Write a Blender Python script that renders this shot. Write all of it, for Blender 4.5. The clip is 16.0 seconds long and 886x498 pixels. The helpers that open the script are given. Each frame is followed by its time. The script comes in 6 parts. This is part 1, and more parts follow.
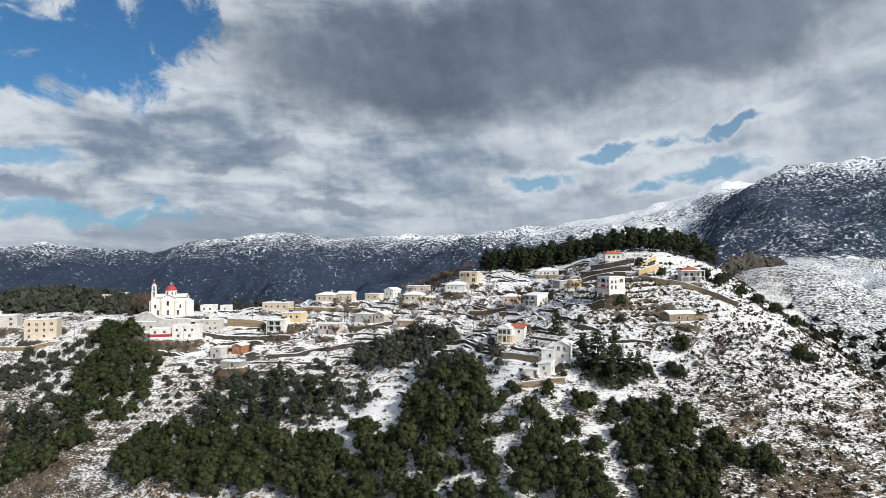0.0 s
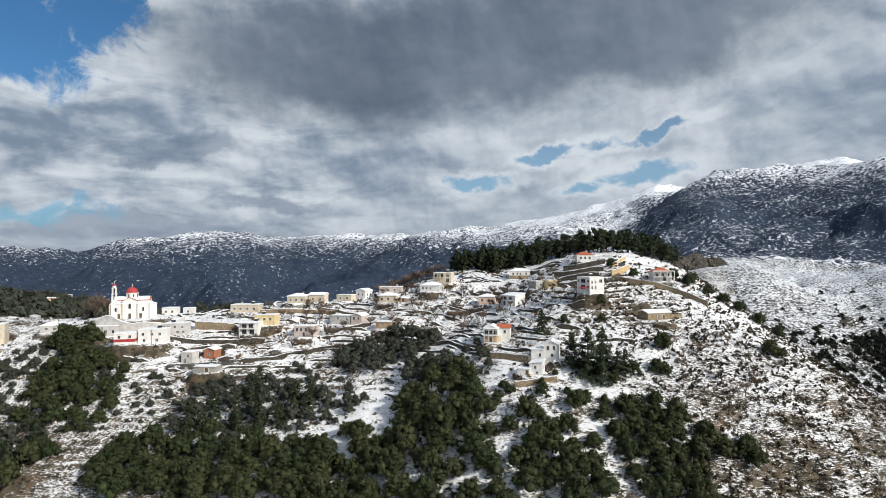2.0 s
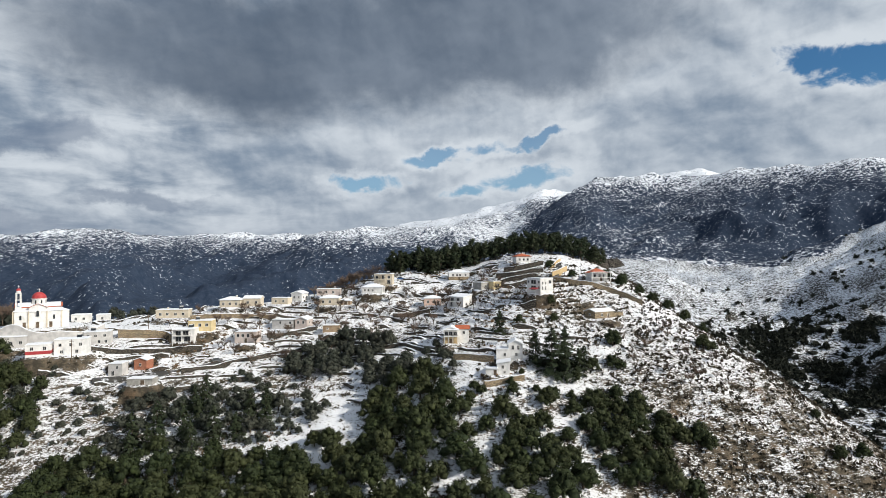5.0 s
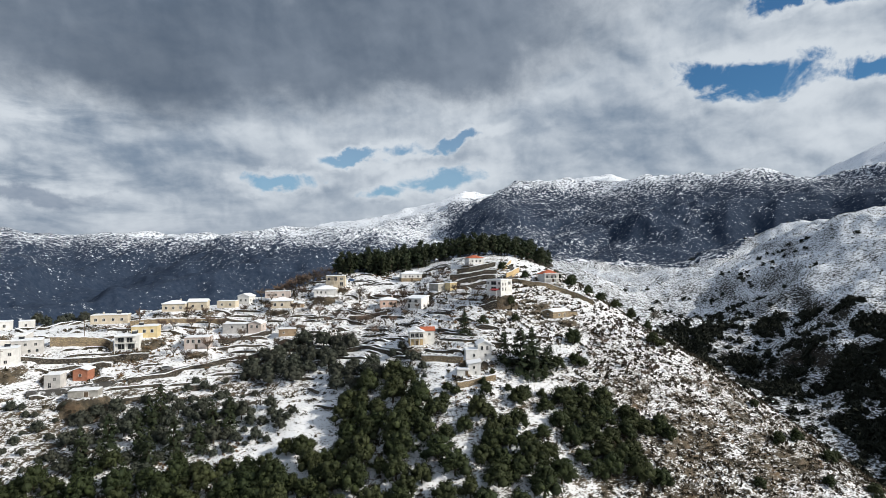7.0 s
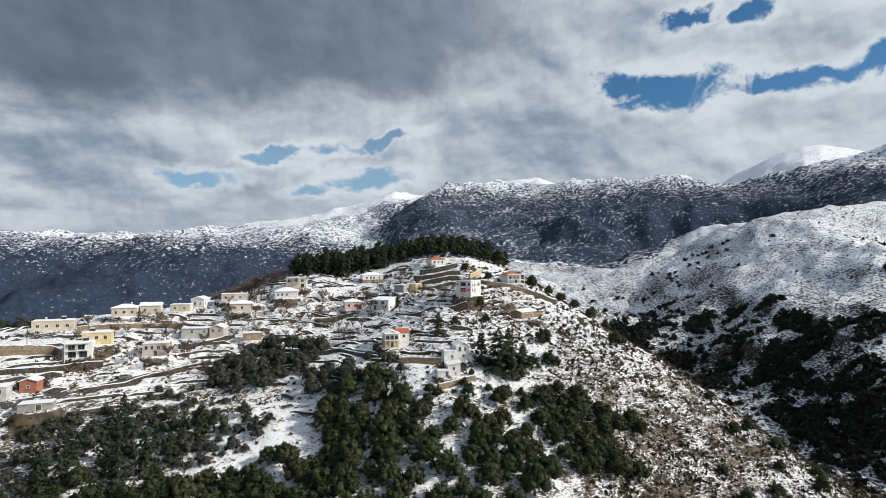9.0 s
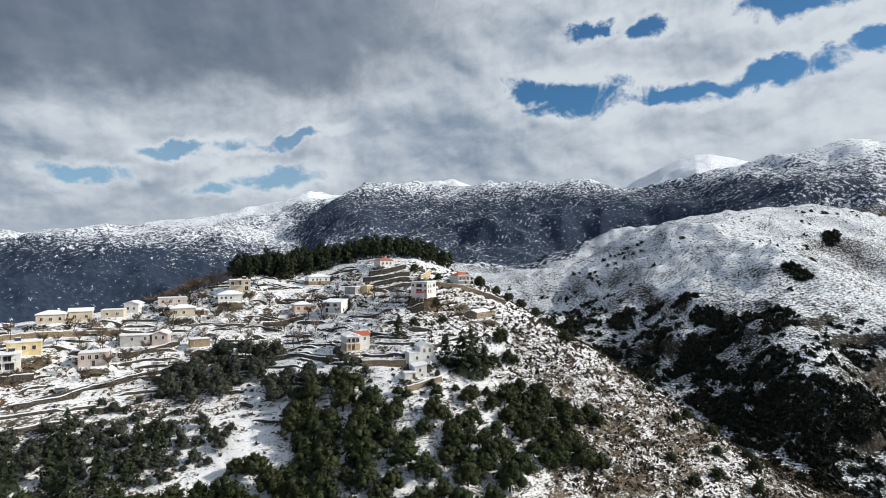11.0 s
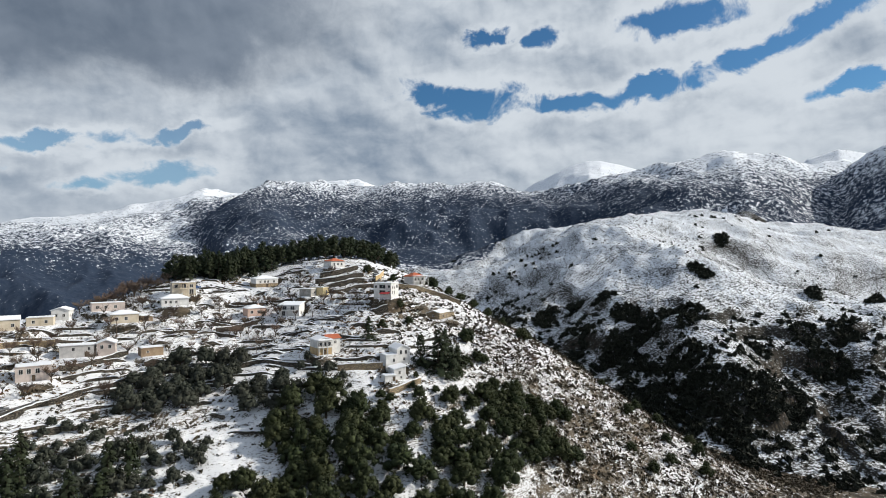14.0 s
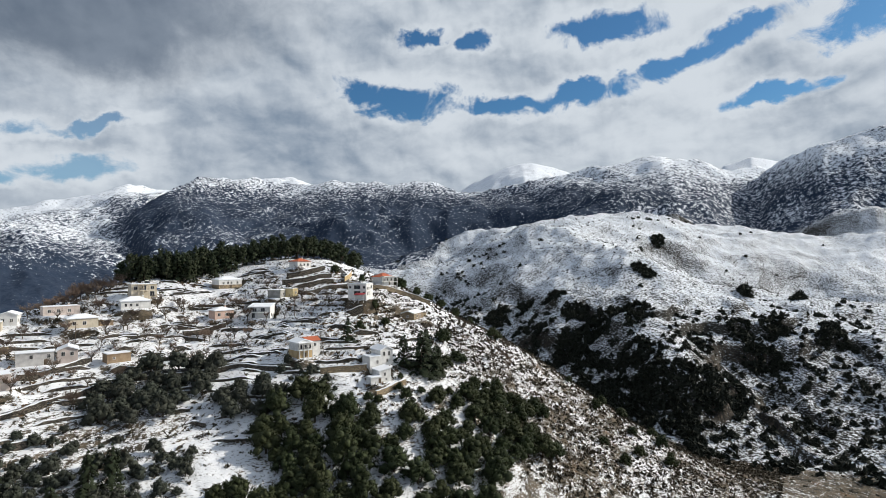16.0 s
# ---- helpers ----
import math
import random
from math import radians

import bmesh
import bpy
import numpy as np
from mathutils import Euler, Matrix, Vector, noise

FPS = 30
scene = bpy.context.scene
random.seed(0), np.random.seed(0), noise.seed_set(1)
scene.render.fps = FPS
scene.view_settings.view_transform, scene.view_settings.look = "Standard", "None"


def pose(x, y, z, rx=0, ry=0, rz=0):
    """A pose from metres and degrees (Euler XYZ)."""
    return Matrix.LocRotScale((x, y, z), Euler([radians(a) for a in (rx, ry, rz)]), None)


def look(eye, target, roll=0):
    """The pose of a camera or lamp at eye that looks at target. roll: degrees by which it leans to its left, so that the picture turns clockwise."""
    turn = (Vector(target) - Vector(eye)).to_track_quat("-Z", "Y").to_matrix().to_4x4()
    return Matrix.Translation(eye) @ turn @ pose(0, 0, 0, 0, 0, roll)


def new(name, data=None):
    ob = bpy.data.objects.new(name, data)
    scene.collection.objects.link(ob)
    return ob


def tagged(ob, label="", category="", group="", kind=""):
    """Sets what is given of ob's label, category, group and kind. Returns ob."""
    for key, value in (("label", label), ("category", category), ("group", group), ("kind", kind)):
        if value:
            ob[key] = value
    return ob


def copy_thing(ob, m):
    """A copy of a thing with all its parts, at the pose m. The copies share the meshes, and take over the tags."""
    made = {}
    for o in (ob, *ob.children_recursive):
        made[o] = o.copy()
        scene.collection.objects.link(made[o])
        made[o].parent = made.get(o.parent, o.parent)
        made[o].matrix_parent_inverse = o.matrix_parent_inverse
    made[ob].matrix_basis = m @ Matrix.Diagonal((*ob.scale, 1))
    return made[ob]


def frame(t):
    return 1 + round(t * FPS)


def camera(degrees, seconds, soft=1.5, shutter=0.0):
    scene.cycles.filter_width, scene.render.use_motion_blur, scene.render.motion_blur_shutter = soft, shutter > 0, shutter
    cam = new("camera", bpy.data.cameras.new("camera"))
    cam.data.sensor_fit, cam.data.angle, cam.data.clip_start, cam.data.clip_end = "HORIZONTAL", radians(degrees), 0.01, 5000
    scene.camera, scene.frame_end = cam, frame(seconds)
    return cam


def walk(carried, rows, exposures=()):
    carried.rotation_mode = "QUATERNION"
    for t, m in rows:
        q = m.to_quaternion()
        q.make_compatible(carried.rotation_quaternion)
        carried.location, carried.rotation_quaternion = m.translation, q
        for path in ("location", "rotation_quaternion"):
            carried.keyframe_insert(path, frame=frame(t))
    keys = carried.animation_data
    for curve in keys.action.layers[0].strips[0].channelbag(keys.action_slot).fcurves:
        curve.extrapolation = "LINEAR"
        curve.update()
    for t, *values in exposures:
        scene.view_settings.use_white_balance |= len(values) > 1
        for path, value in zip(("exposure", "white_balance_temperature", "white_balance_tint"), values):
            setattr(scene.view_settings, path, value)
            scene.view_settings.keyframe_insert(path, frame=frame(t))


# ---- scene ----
cam = camera(75.2, 16.0, 0.65)
METRES, EYE, TILT, LEAN, TURN = 140.0, 130.0, 1.19, 0.37, 0.0
ROWS = [
    (0.0, 0.0, 0.0, 0.0, -0.0, 0.0, 0.0),
    (0.5, -0.0308, 0.0004, 0.0009, -1.69, -0.03, -0.03),
    (1.0, -0.0616, 0.0016, 0.002, -3.01, -0.04, -0.07),
    (1.5, -0.0923, 0.0037, 0.0029, -4.25, -0.04, -0.11),
    (2.0, -0.1225, 0.0067, 0.0039, -6.05, -0.05, -0.15),
    (2.5, -0.1529, 0.011, 0.0048, -7.9, -0.05, -0.19),
    (3.0, -0.1831, 0.0164, 0.0056, -9.78, -0.05, -0.23),
    (3.5, -0.2137, 0.0226, 0.0062, -11.61, -0.04, -0.26),
    (4.0, -0.2445, 0.0299, 0.0059, -13.39, 0.0, -0.31),
    (6.5, -0.3955, 0.0819, 0.0067, -23.39, 0.17, -0.56),
    (7.0, -0.4248, 0.0954, 0.0065, -25.44, 0.23, -0.6),
    (7.5, -0.4536, 0.1098, 0.0065, -27.1, 0.26, -0.63),
    (8.0, -0.4816, 0.1246, 0.0069, -28.59, 0.3, -0.68),
    (8.5, -0.5087, 0.1401, 0.0068, -30.52, 0.34, -0.71),
    (9.0, -0.5351, 0.1567, 0.007, -32.73, 0.38, -0.75),
    (9.5, -0.5614, 0.1742, 0.0068, -34.94, 0.45, -0.75),
    (10.0, -0.5865, 0.1932, 0.007, -37.15, 0.49, -0.74),
    (12.5, -0.7009, 0.3011, 0.0051, -47.04, 0.69, -0.74),
    (13.0, -0.7214, 0.3246, 0.0049, -48.71, 0.72, -0.71),
    (13.5, -0.7415, 0.3489, 0.0044, -50.19, 0.75, -0.68),
    (14.0, -0.7609, 0.3733, 0.004, -51.39, 0.76, -0.68),
    (14.5, -0.7782, 0.3961, 0.0039, -52.57, 0.77, -0.69),
    (15.0, -0.7961, 0.4212, 0.0039, -54.05, 0.78, -0.7),
    (15.5, -0.813, 0.4461, 0.0037, -55.97, 0.81, -0.71),
    (16.0, -0.829, 0.4723, 0.0034, -57.96, 0.84, -0.72),
]
walk(cam, [(t, pose(0, 0, EYE, TILT, LEAN, TURN) @ pose(METRES * x, METRES * y, METRES * z, 90 + pitch, roll, yaw)) for t, x, y, z, yaw, pitch, roll in ROWS], [(0.0, 0.0, 6350.0, 10.0)])

# ---- light: broken cloud over snow, sun from the south-east ----
SUN_AZ, SUN_EL = 136.0, 31.0          # clockwise from +y, above the horizon
world = bpy.data.worlds.new("sky")
scene.world = world
world.use_nodes = True
WN, WL = world.node_tree.nodes, world.node_tree.links
WN.clear()


def wn(kind, **values):
    n = WN.new(kind)
    for key, value in values.items():
        setattr(n, key, value)
    return n


def wmath(op, a, b=None, c=None, clamp=False):
    n = wn("ShaderNodeMath", operation=op, use_clamp=clamp)
    for i, v in enumerate((a, b, c)):
        if v is None:
            continue
        if isinstance(v, (int, float)):
            n.inputs[i].default_value = v
        else:
            WL.new(v, n.inputs[i])
    return n.outputs[0]


def wmix(fac, a, b):
    n = wn("ShaderNodeMix", data_type="RGBA")
    WL.new(fac, n.inputs["Factor"])
    for v, name in ((a, 6), (b, 7)):
        if isinstance(v, tuple):
            n.inputs[name].default_value = (*v, 1)
        else:
            WL.new(v, n.inputs[name])
    return n.outputs[2]


def build_sky():
    coord = wn("ShaderNodeTexCoord")
    sep = wn("ShaderNodeSeparateXYZ")
    WL.new(coord.outputs["Generated"], sep.inputs[0])
    sx, sy, sz = sep.outputs
    # compass bearing and height of the line of sight, in degrees
    az = wmath("MULTIPLY", wmath("ARCTAN2", sx, sy), 57.2958)
    el = wmath("MULTIPLY", wmath("ARCSINE", sz), 57.2958)
    # clouds flatten towards the horizon
    flat = wn("ShaderNodeCombineXYZ")
    WL.new(wmath("MULTIPLY", az, 0.085), flat.inputs[0])
    WL.new(wmath("MULTIPLY", wmath("POWER", wmath("MAXIMUM", wmath("ADD", el, 4.0), 0.1), 0.82), 0.205), flat.inputs[1])
    flat.inputs[2].default_value = 3.7

    def fbm(scale, detail, rough, shift, warp=0.0, move=(0.0, 0.0), tall=1.0):
        mp = wn("ShaderNodeMapping")
        mp.inputs["Scale"].default_value = (1.0, tall, 1.0)
        mp.inputs["Location"].default_value = (shift + move[0], shift * 0.7 + move[1], 0)
        WL.new(flat.outputs[0], mp.inputs[0])
        n = wn("ShaderNodeTexNoise")
        n.inputs["Scale"].default_value = scale
        n.inputs["Detail"].default_value = detail
        n.inputs["Roughness"].default_value = rough
        n.inputs["Distortion"].default_value = warp
        WL.new(mp.outputs[0], n.inputs["Vector"])
        return n.outputs["Fac"]

    def level(v, lo, hi, a=0.0, b=1.0):
        n = wn("ShaderNodeMapRange", interpolation_type="SMOOTHSTEP")
        WL.new(v, n.inputs[0])
        for i, t in ((1, lo), (2, hi), (3, a), (4, b)):
            n.inputs[i].default_value = t
        return n.outputs[0]

    def about(v, k):
        return wmath("MULTIPLY", wmath("SUBTRACT", v, 0.5), k)

    # the outlines of the masses wander and fray
    az_w = wmath("ADD", az, wmath("ADD", about(fbm(1.5, 4, 0.5, 4.0), 7.0), about(fbm(5.0, 6, 0.6, 14.0), 3.6)))
    el_w = wmath("ADD", el, wmath("ADD", about(fbm(1.7, 4, 0.5, 8.0), 4.2), about(fbm(5.0, 6, 0.62, 21.0), 2.4)))

    def field(masses):
        """Greatest nearness to any of the masses: 1 at the heart of one, 0 on its outline, negative outside."""
        best = None
        for a, e, wa, we, tilt in masses:
            da = wmath("SUBTRACT", az_w, a)
            de = wmath("SUBTRACT", wmath("SUBTRACT", el_w, e), wmath("MULTIPLY", da, tilt))
            u, v = wmath("DIVIDE", da, wa), wmath("DIVIDE", de, we)
            r = wmath("SUBTRACT", 1.0, wmath("SQRT", wmath("MULTIPLY_ADD", u, u, wmath("MULTIPLY", v, v))))
            best = r if best is None else wmath("MAXIMUM", best, r)
        return best

    puff = fbm(3.0, 10, 0.64, 9.0, 0.5)
    # gaps of blue: bearing, height, half-widths, tilt
    # the last two gaps lie out of view, added for the lighting
    high = field(((-33, 17.6, 12, 4.0, 0.18), (-25, 20.5, 4.4, 4.2, 0.0), (-48, 17, 12, 6, 0.0), (53.2, 15.7, 6.4, 1.75, -0.10), (63.5, 15.0, 6.0, 1.0, 0.04), (71.5, 15.5, 5.5, 1.15, 0.12),
                  (79.0, 17.5, 5.2, 1.3, 0.32), (86.5, 19.4, 4.6, 1.4, 0.25), (73.5, 21.4, 6.0, 1.5, 0.08), (61.5, 20.8, 2.2, 0.9, 0.2), (57.0, 21.4, 2.6, 0.8, 0.1), (88.0, 14.3, 4.6, 0.8, 0.10),
                  (97, 19.5, 7, 1.8, 0.1), (120, 30, 22, 9, 0.0), (-120, 40, 45, 20, 0.0)))
    low = field(((-37, 8.7, 4.6, 0.9, 0.0), (-33, 4.4, 9.5, 1.15, 0.0), (9.4, 7.4, 3.6, 0.75, 0.05), (20.4, 11.0, 2.4, 1.0, 0.3), (16.2, 10.3, 2.8, 0.6, 0.15), (26, 12.0, 4.4, 0.65, 0.22),
                 (25, 8.2, 4.4, 1.15, 0.10), (20.5, 7.1, 2.6, 0.8, 0.1)))
    open_high = level(wmath("ADD", high, about(puff, 2.6)), -0.10, 0.46)
    open_low = wmath("MULTIPLY", level(wmath("ADD", low, about(puff, 2.6)), -0.12, 0.62), 0.80)
    gaps = wmath("MAXIMUM", open_high, open_low)
    # the dark bellies of the nearer clouds
    # the last one, overhead and out of view, is added for the lighting
    bank = field(((-4, 18.5, 20, 6.4, -0.04), (9, 20.0, 22, 6.2, 0.0), (21, 22.5, 24, 6.8, 0.0), (27, 19.5, 11, 4.6, 0.0), (0, 58, 95, 24, 0.0)))
    small = field(((-16, 10.0, 4.2, 1.7, 0.15), (-24, 3.6, 11, 1.5, 0.03), (-11, 5.2, 7, 1.0, 0.0), (-37, 6.5, 6, 1.3, 0.0), (-20.5, 8.9, 3.0, 0.8, 0.1)))
    dusk = level(wmath("ADD", bank, about(puff, 0.45)), -0.22, 0.55)
    dusk_small = wmath("MULTIPLY", level(wmath("ADD", small, about(puff, 1.4)), -0.1, 0.6), 0.62)
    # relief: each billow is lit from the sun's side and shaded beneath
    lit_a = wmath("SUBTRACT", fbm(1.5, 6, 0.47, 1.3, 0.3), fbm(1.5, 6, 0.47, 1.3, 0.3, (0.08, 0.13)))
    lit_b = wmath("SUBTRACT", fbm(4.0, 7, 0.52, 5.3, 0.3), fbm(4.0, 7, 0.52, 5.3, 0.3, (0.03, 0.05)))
    relief = wmath("ADD", wmath("MULTIPLY", lit_a, 1.5), wmath("MULTIPLY", lit_b, 0.7))
    broad = fbm(0.75, 3, 0.45, 6.1, 0.2)
    glow = wmath("ADD", about(broad, 1.3), wmath("ADD", relief, 0.56))
    glow = wmath("ADD", glow, level(az, 25, 85, 0.0, 0.26))
    # the clear side of the sky carries flat-bottomed cloud in layers
    layers = about(fbm(1.5, 7, 0.55, 17.0, 0.4, (0.0, 0.0), 2.4), 2.6)
    glow = wmath("ADD", glow, wmath("MULTIPLY", layers, level(az, 12, -14, 0.25, 1.0)))
    # clouds are thin and bright along the gaps
    rim = level(wmath("MAXIMUM", high, low), -0.9, 0.05, 0.0, 0.30)
    glow = wmath("ADD", glow, rim)
    white = wmix(level(glow, 0.0, 1.15), (0.200, 0.262, 0.345), (0.650, 0.695, 0.735))
    under = wmix(level(wmath("ADD", wmath("ADD", about(broad, 1.2), wmath("MULTIPLY", relief, 0.55)), 0.42), 0.0, 1.1), (0.098, 0.130, 0.178), (0.215, 0.260, 0.325))
    cloud = wmix(wmath("MULTIPLY", dusk, 0.92), white, under)
    cloud = wmix(dusk_small, cloud, (0.150, 0.200, 0.285))
    cloud = wmix(wmath("MULTIPLY", level(el, 6.0, 0.5), 0.45), cloud, (0.41, 0.45, 0.51))
    sky = wn("ShaderNodeTexSky", sky_type="NISHITA", sun_disc=False)
    sky.sun_elevation, sky.sun_rotation = radians(SUN_EL), radians(SUN_AZ)
    clear = wn("ShaderNodeVectorMath", operation="SCALE")
    WL.new(sky.outputs[0], clear.inputs[0])
    clear.inputs["Scale"].default_value = 0.074
    deep = wn("ShaderNodeVectorMath", operation="MULTIPLY")
    WL.new(clear.outputs[0], deep.inputs[0])
    deep.inputs[1].default_value = (0.46, 0.86, 1.16)
    out = wmix(gaps, cloud, wmix(level(el, 15.0, 6.0, 0.0, 0.62), deep.outputs[0], (0.20, 0.41, 0.58)))
    bg = wn("ShaderNodeBackground")
    WL.new(out, bg.inputs[0])
    end = wn("ShaderNodeOutputWorld")
    WL.new(bg.outputs[0], end.inputs[0])


build_sky()
sun = new("sun", bpy.data.lights.new("sun", "SUN"))
sun.data.energy, sun.data.angle, sun.data.color = 4.6, radians(0.7), (1.0, 0.93, 0.81)
sun.matrix_world = look((0, 0, 0), (-math.sin(radians(SUN_AZ)) * math.cos(radians(SUN_EL)), -math.cos(radians(SUN_AZ)) * math.cos(radians(SUN_EL)), -math.sin(radians(SUN_EL))))


# ---- materials ----
class Mat:
    """A small builder for node materials."""

    def __init__(self, name, rough=0.8, metal=0.0, spec=0.3):
        self.m = bpy.data.materials.new(name)
        self.m.use_nodes = True
        self.n, self.l = self.m.node_tree.nodes, self.m.node_tree.links
        self.b = self.n["Principled BSDF"]
        self.b.inputs["Roughness"].default_value = rough
        self.b.inputs["Metallic"].default_value = metal
        self.b.inputs["Specular IOR Level"].default_value = spec
        self.pos = self.n.new("ShaderNodeNewGeometry").outputs["Position"]

    def link(self, a, b):
        self.l.new(a, b)

    def put(self, socket, v):
        if isinstance(v, (int, float)):
            socket.default_value = v
        elif isinstance(v, tuple):
            socket.default_value = (*v, 1) if len(v) == 3 else v
        else:
            self.l.new(v, socket)

    def noise(self, scale, detail=4, rough=0.55, stretch=None, warp=0.0, vec=None):
        t = self.n.new("ShaderNodeTexNoise")
        t.inputs["Scale"].default_value = scale
        t.inputs["Detail"].default_value = detail
        t.inputs["Roughness"].default_value = rough
        t.inputs["Distortion"].default_value = warp
        v = vec or self.pos
        if stretch:
            mp = self.n.new("ShaderNodeMapping")
            mp.inputs["Scale"].default_value = stretch
            self.l.new(v, mp.inputs[0])
            v = mp.outputs[0]
        self.l.new(v, t.inputs["Vector"])
        return t.outputs["Fac"]

    def math(self, op, a, b=0.0, clamp=False):
        t = self.n.new("ShaderNodeMath")
        t.operation, t.use_clamp = op, clamp
        self.put(t.inputs[0], a)
        self.put(t.inputs[1], b)
        return t.outputs[0]

    def ramp(self, v, lo, hi, a=0.0, b=1.0):
        t = self.n.new("ShaderNodeMapRange")
        t.interpolation_type = "SMOOTHSTEP"
        self.put(t.inputs[0], v)
        for i, x in ((1, lo), (2, hi), (3, a), (4, b)):
            self.put(t.inputs[i], x)
        return t.outputs[0]

    def mix(self, f, a, b):
        t = self.n.new("ShaderNodeMix")
        t.data_type = "RGBA"
        self.put(t.inputs["Factor"], f)
        self.put(t.inputs[6], a)
        self.put(t.inputs[7], b)
        return t.outputs[2]

    def attr(self, name):
        t = self.n.new("ShaderNodeAttribute")
        t.attribute_name = name
        return t.outputs["Fac"]

    def up(self):
        s = self.n.new("ShaderNodeSeparateXYZ")
        self.l.new(self.n.new("ShaderNodeNewGeometry").outputs["Normal"], s.inputs[0])
        return s.outputs[2]

    def random(self):
        return self.n.new("ShaderNodeObjectInfo").outputs["Random"]

    def island(self):
        return self.n.new("ShaderNodeNewGeometry").outputs["Random Per Island"]

    def bump(self, h, strength=0.4, dist=0.1):
        t = self.n.new("ShaderNodeBump")
        t.inputs["Strength"].default_value = strength
        t.inputs["Distance"].default_value = dist
        self.l.new(h, t.inputs["Height"])
        self.l.new(t.outputs[0], self.b.inputs["Normal"])

    def done(self, colour, rough=None):
        self.put(self.b.inputs["Base Color"], colour)
        if rough is not None:
            self.put(self.b.inputs["Roughness"], rough)
        return self.m


def mat_ground():
    """Wet brown soil, dead grass and stones under broken snow; the snow stays where the ground is level."""
    k = Mat("snowy_ground", 0.85, 0, 0.2)
    big, mid = k.noise(0.03, 3), k.noise(0.16, 4, 0.55, (1, 1, 3.0), 0.5)
    fine, grit = k.noise(0.95, 6, 0.66, (1, 1, 4.0), 0.2), k.noise(2.6, 4, 0.7, (1, 1, 2.5))
    soil = k.mix(k.ramp(k.noise(0.35, 5, 0.65), 0.38, 0.62), (0.044, 0.037, 0.028), (0.140, 0.110, 0.078))
    soil = k.mix(k.ramp(grit, 0.50, 0.62), soil, (0.046, 0.043, 0.028))
    soil = k.mix(k.ramp(k.noise(0.09, 5), 0.58, 0.70, 0, 0.65), soil, (0.150, 0.098, 0.058))
    cover = k.math("ADD", k.attr("snow"), k.math("MULTIPLY", k.math("SUBTRACT", mid, 0.5), 0.8))
    cover = k.math("ADD", cover, k.math("MULTIPLY", k.math("SUBTRACT", fine, 0.5), 1.9))
    cover = k.math("ADD", cover, k.math("MULTIPLY", k.math("SUBTRACT", grit, 0.5), 0.7))
    cover = k.math("ADD", cover, k.math("MULTIPLY", k.math("SUBTRACT", big, 0.5), 0.6))
    cover = k.math("ADD", cover, k.ramp(k.up(), 0.55, 0.92, -0.48, 0.06))
    f = k.ramp(cover, 0.38, 0.60)
    snow = k.mix(k.noise(0.5, 4), (0.69, 0.71, 0.75), (0.82, 0.82, 0.83))
    k.bump(k.math("ADD", fine, k.math("MULTIPLY", f, 0.25)), 0.7, 0.4)
    return k.done(k.mix(f, soil, snow), k.ramp(f, 0, 1, 0.92, 0.6))


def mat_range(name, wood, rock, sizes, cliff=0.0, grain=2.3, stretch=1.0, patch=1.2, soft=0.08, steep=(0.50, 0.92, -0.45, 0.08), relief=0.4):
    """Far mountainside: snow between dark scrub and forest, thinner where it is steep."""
    k = Mat(name, 0.9, 0, 0.1)
    big, mid, fine = k.noise(sizes[0], 5, 0.6), k.noise(sizes[1], 6, 0.66, None, 0.5), k.noise(sizes[2], 5, 0.72, (1, 1, stretch), 0.0)
    speck = k.noise(sizes[2] * 3.1, 3, 0.6, (1, 1, stretch))
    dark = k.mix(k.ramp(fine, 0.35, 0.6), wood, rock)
    if cliff:
        bare = k.math("MULTIPLY", k.ramp(k.up(), 0.50, 0.72, cliff, 0.0), k.ramp(k.attr("snow"), 0.34, 0.46, 1.0, 0.0))
        # the dark cliff tone also holds the shade and scrub on the rock
        dark = k.mix(bare, dark, k.mix(k.ramp(k.noise(0.9, 7, 0.75, (1, 1, 0.22)), 0.40, 0.66), (0.014, 0.015, 0.015), (0.105, 0.082, 0.060)))
    cover = k.math("ADD", k.attr("snow"), k.math("MULTIPLY", k.math("SUBTRACT", mid, 0.5), patch))
    cover = k.math("ADD", cover, k.math("MULTIPLY", k.math("SUBTRACT", fine, 0.5), grain))
    cover = k.math("ADD", cover, k.math("MULTIPLY", k.math("SUBTRACT", speck, 0.5), grain * 0.45))
    cover = k.math("ADD", cover, k.math("MULTIPLY", k.math("SUBTRACT", big, 0.5), patch * 0.8))
    cover = k.math("ADD", cover, k.ramp(k.up(), *steep))
    f = k.ramp(cover, 0.5 - soft, 0.5 + soft)
    k.bump(k.math("ADD", mid, k.math("MULTIPLY", fine, 0.5)), relief, 0.35 / sizes[2])
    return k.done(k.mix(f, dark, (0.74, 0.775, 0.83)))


GROUND = mat_ground()
SLOPE = mat_range("snowy_scrub_slope", (0.018, 0.019, 0.017), (0.052, 0.046, 0.038), (0.008, 0.05, 0.50), 0.9, 3.8, 2.6, 0.7, 0.18)
# the blue of distant haze is put into these wood and rock tones
RANGE = mat_range("hazy_snowy_forest_range", (0.018, 0.030, 0.056), (0.032, 0.046, 0.074), (0.0025, 0.014, 0.13), 0.0, 2.9, 0.45, 0.75, 0.16, (0.25, 0.80, -0.20, 0.04), 0.6)


# ---- the lie of the land ----
def bspline(t):
    t = np.abs(t)
    return np.where(t < 1, 2 / 3 - t * t + t ** 3 / 2, np.where(t < 2, (2 - t) ** 3 / 6, 0))


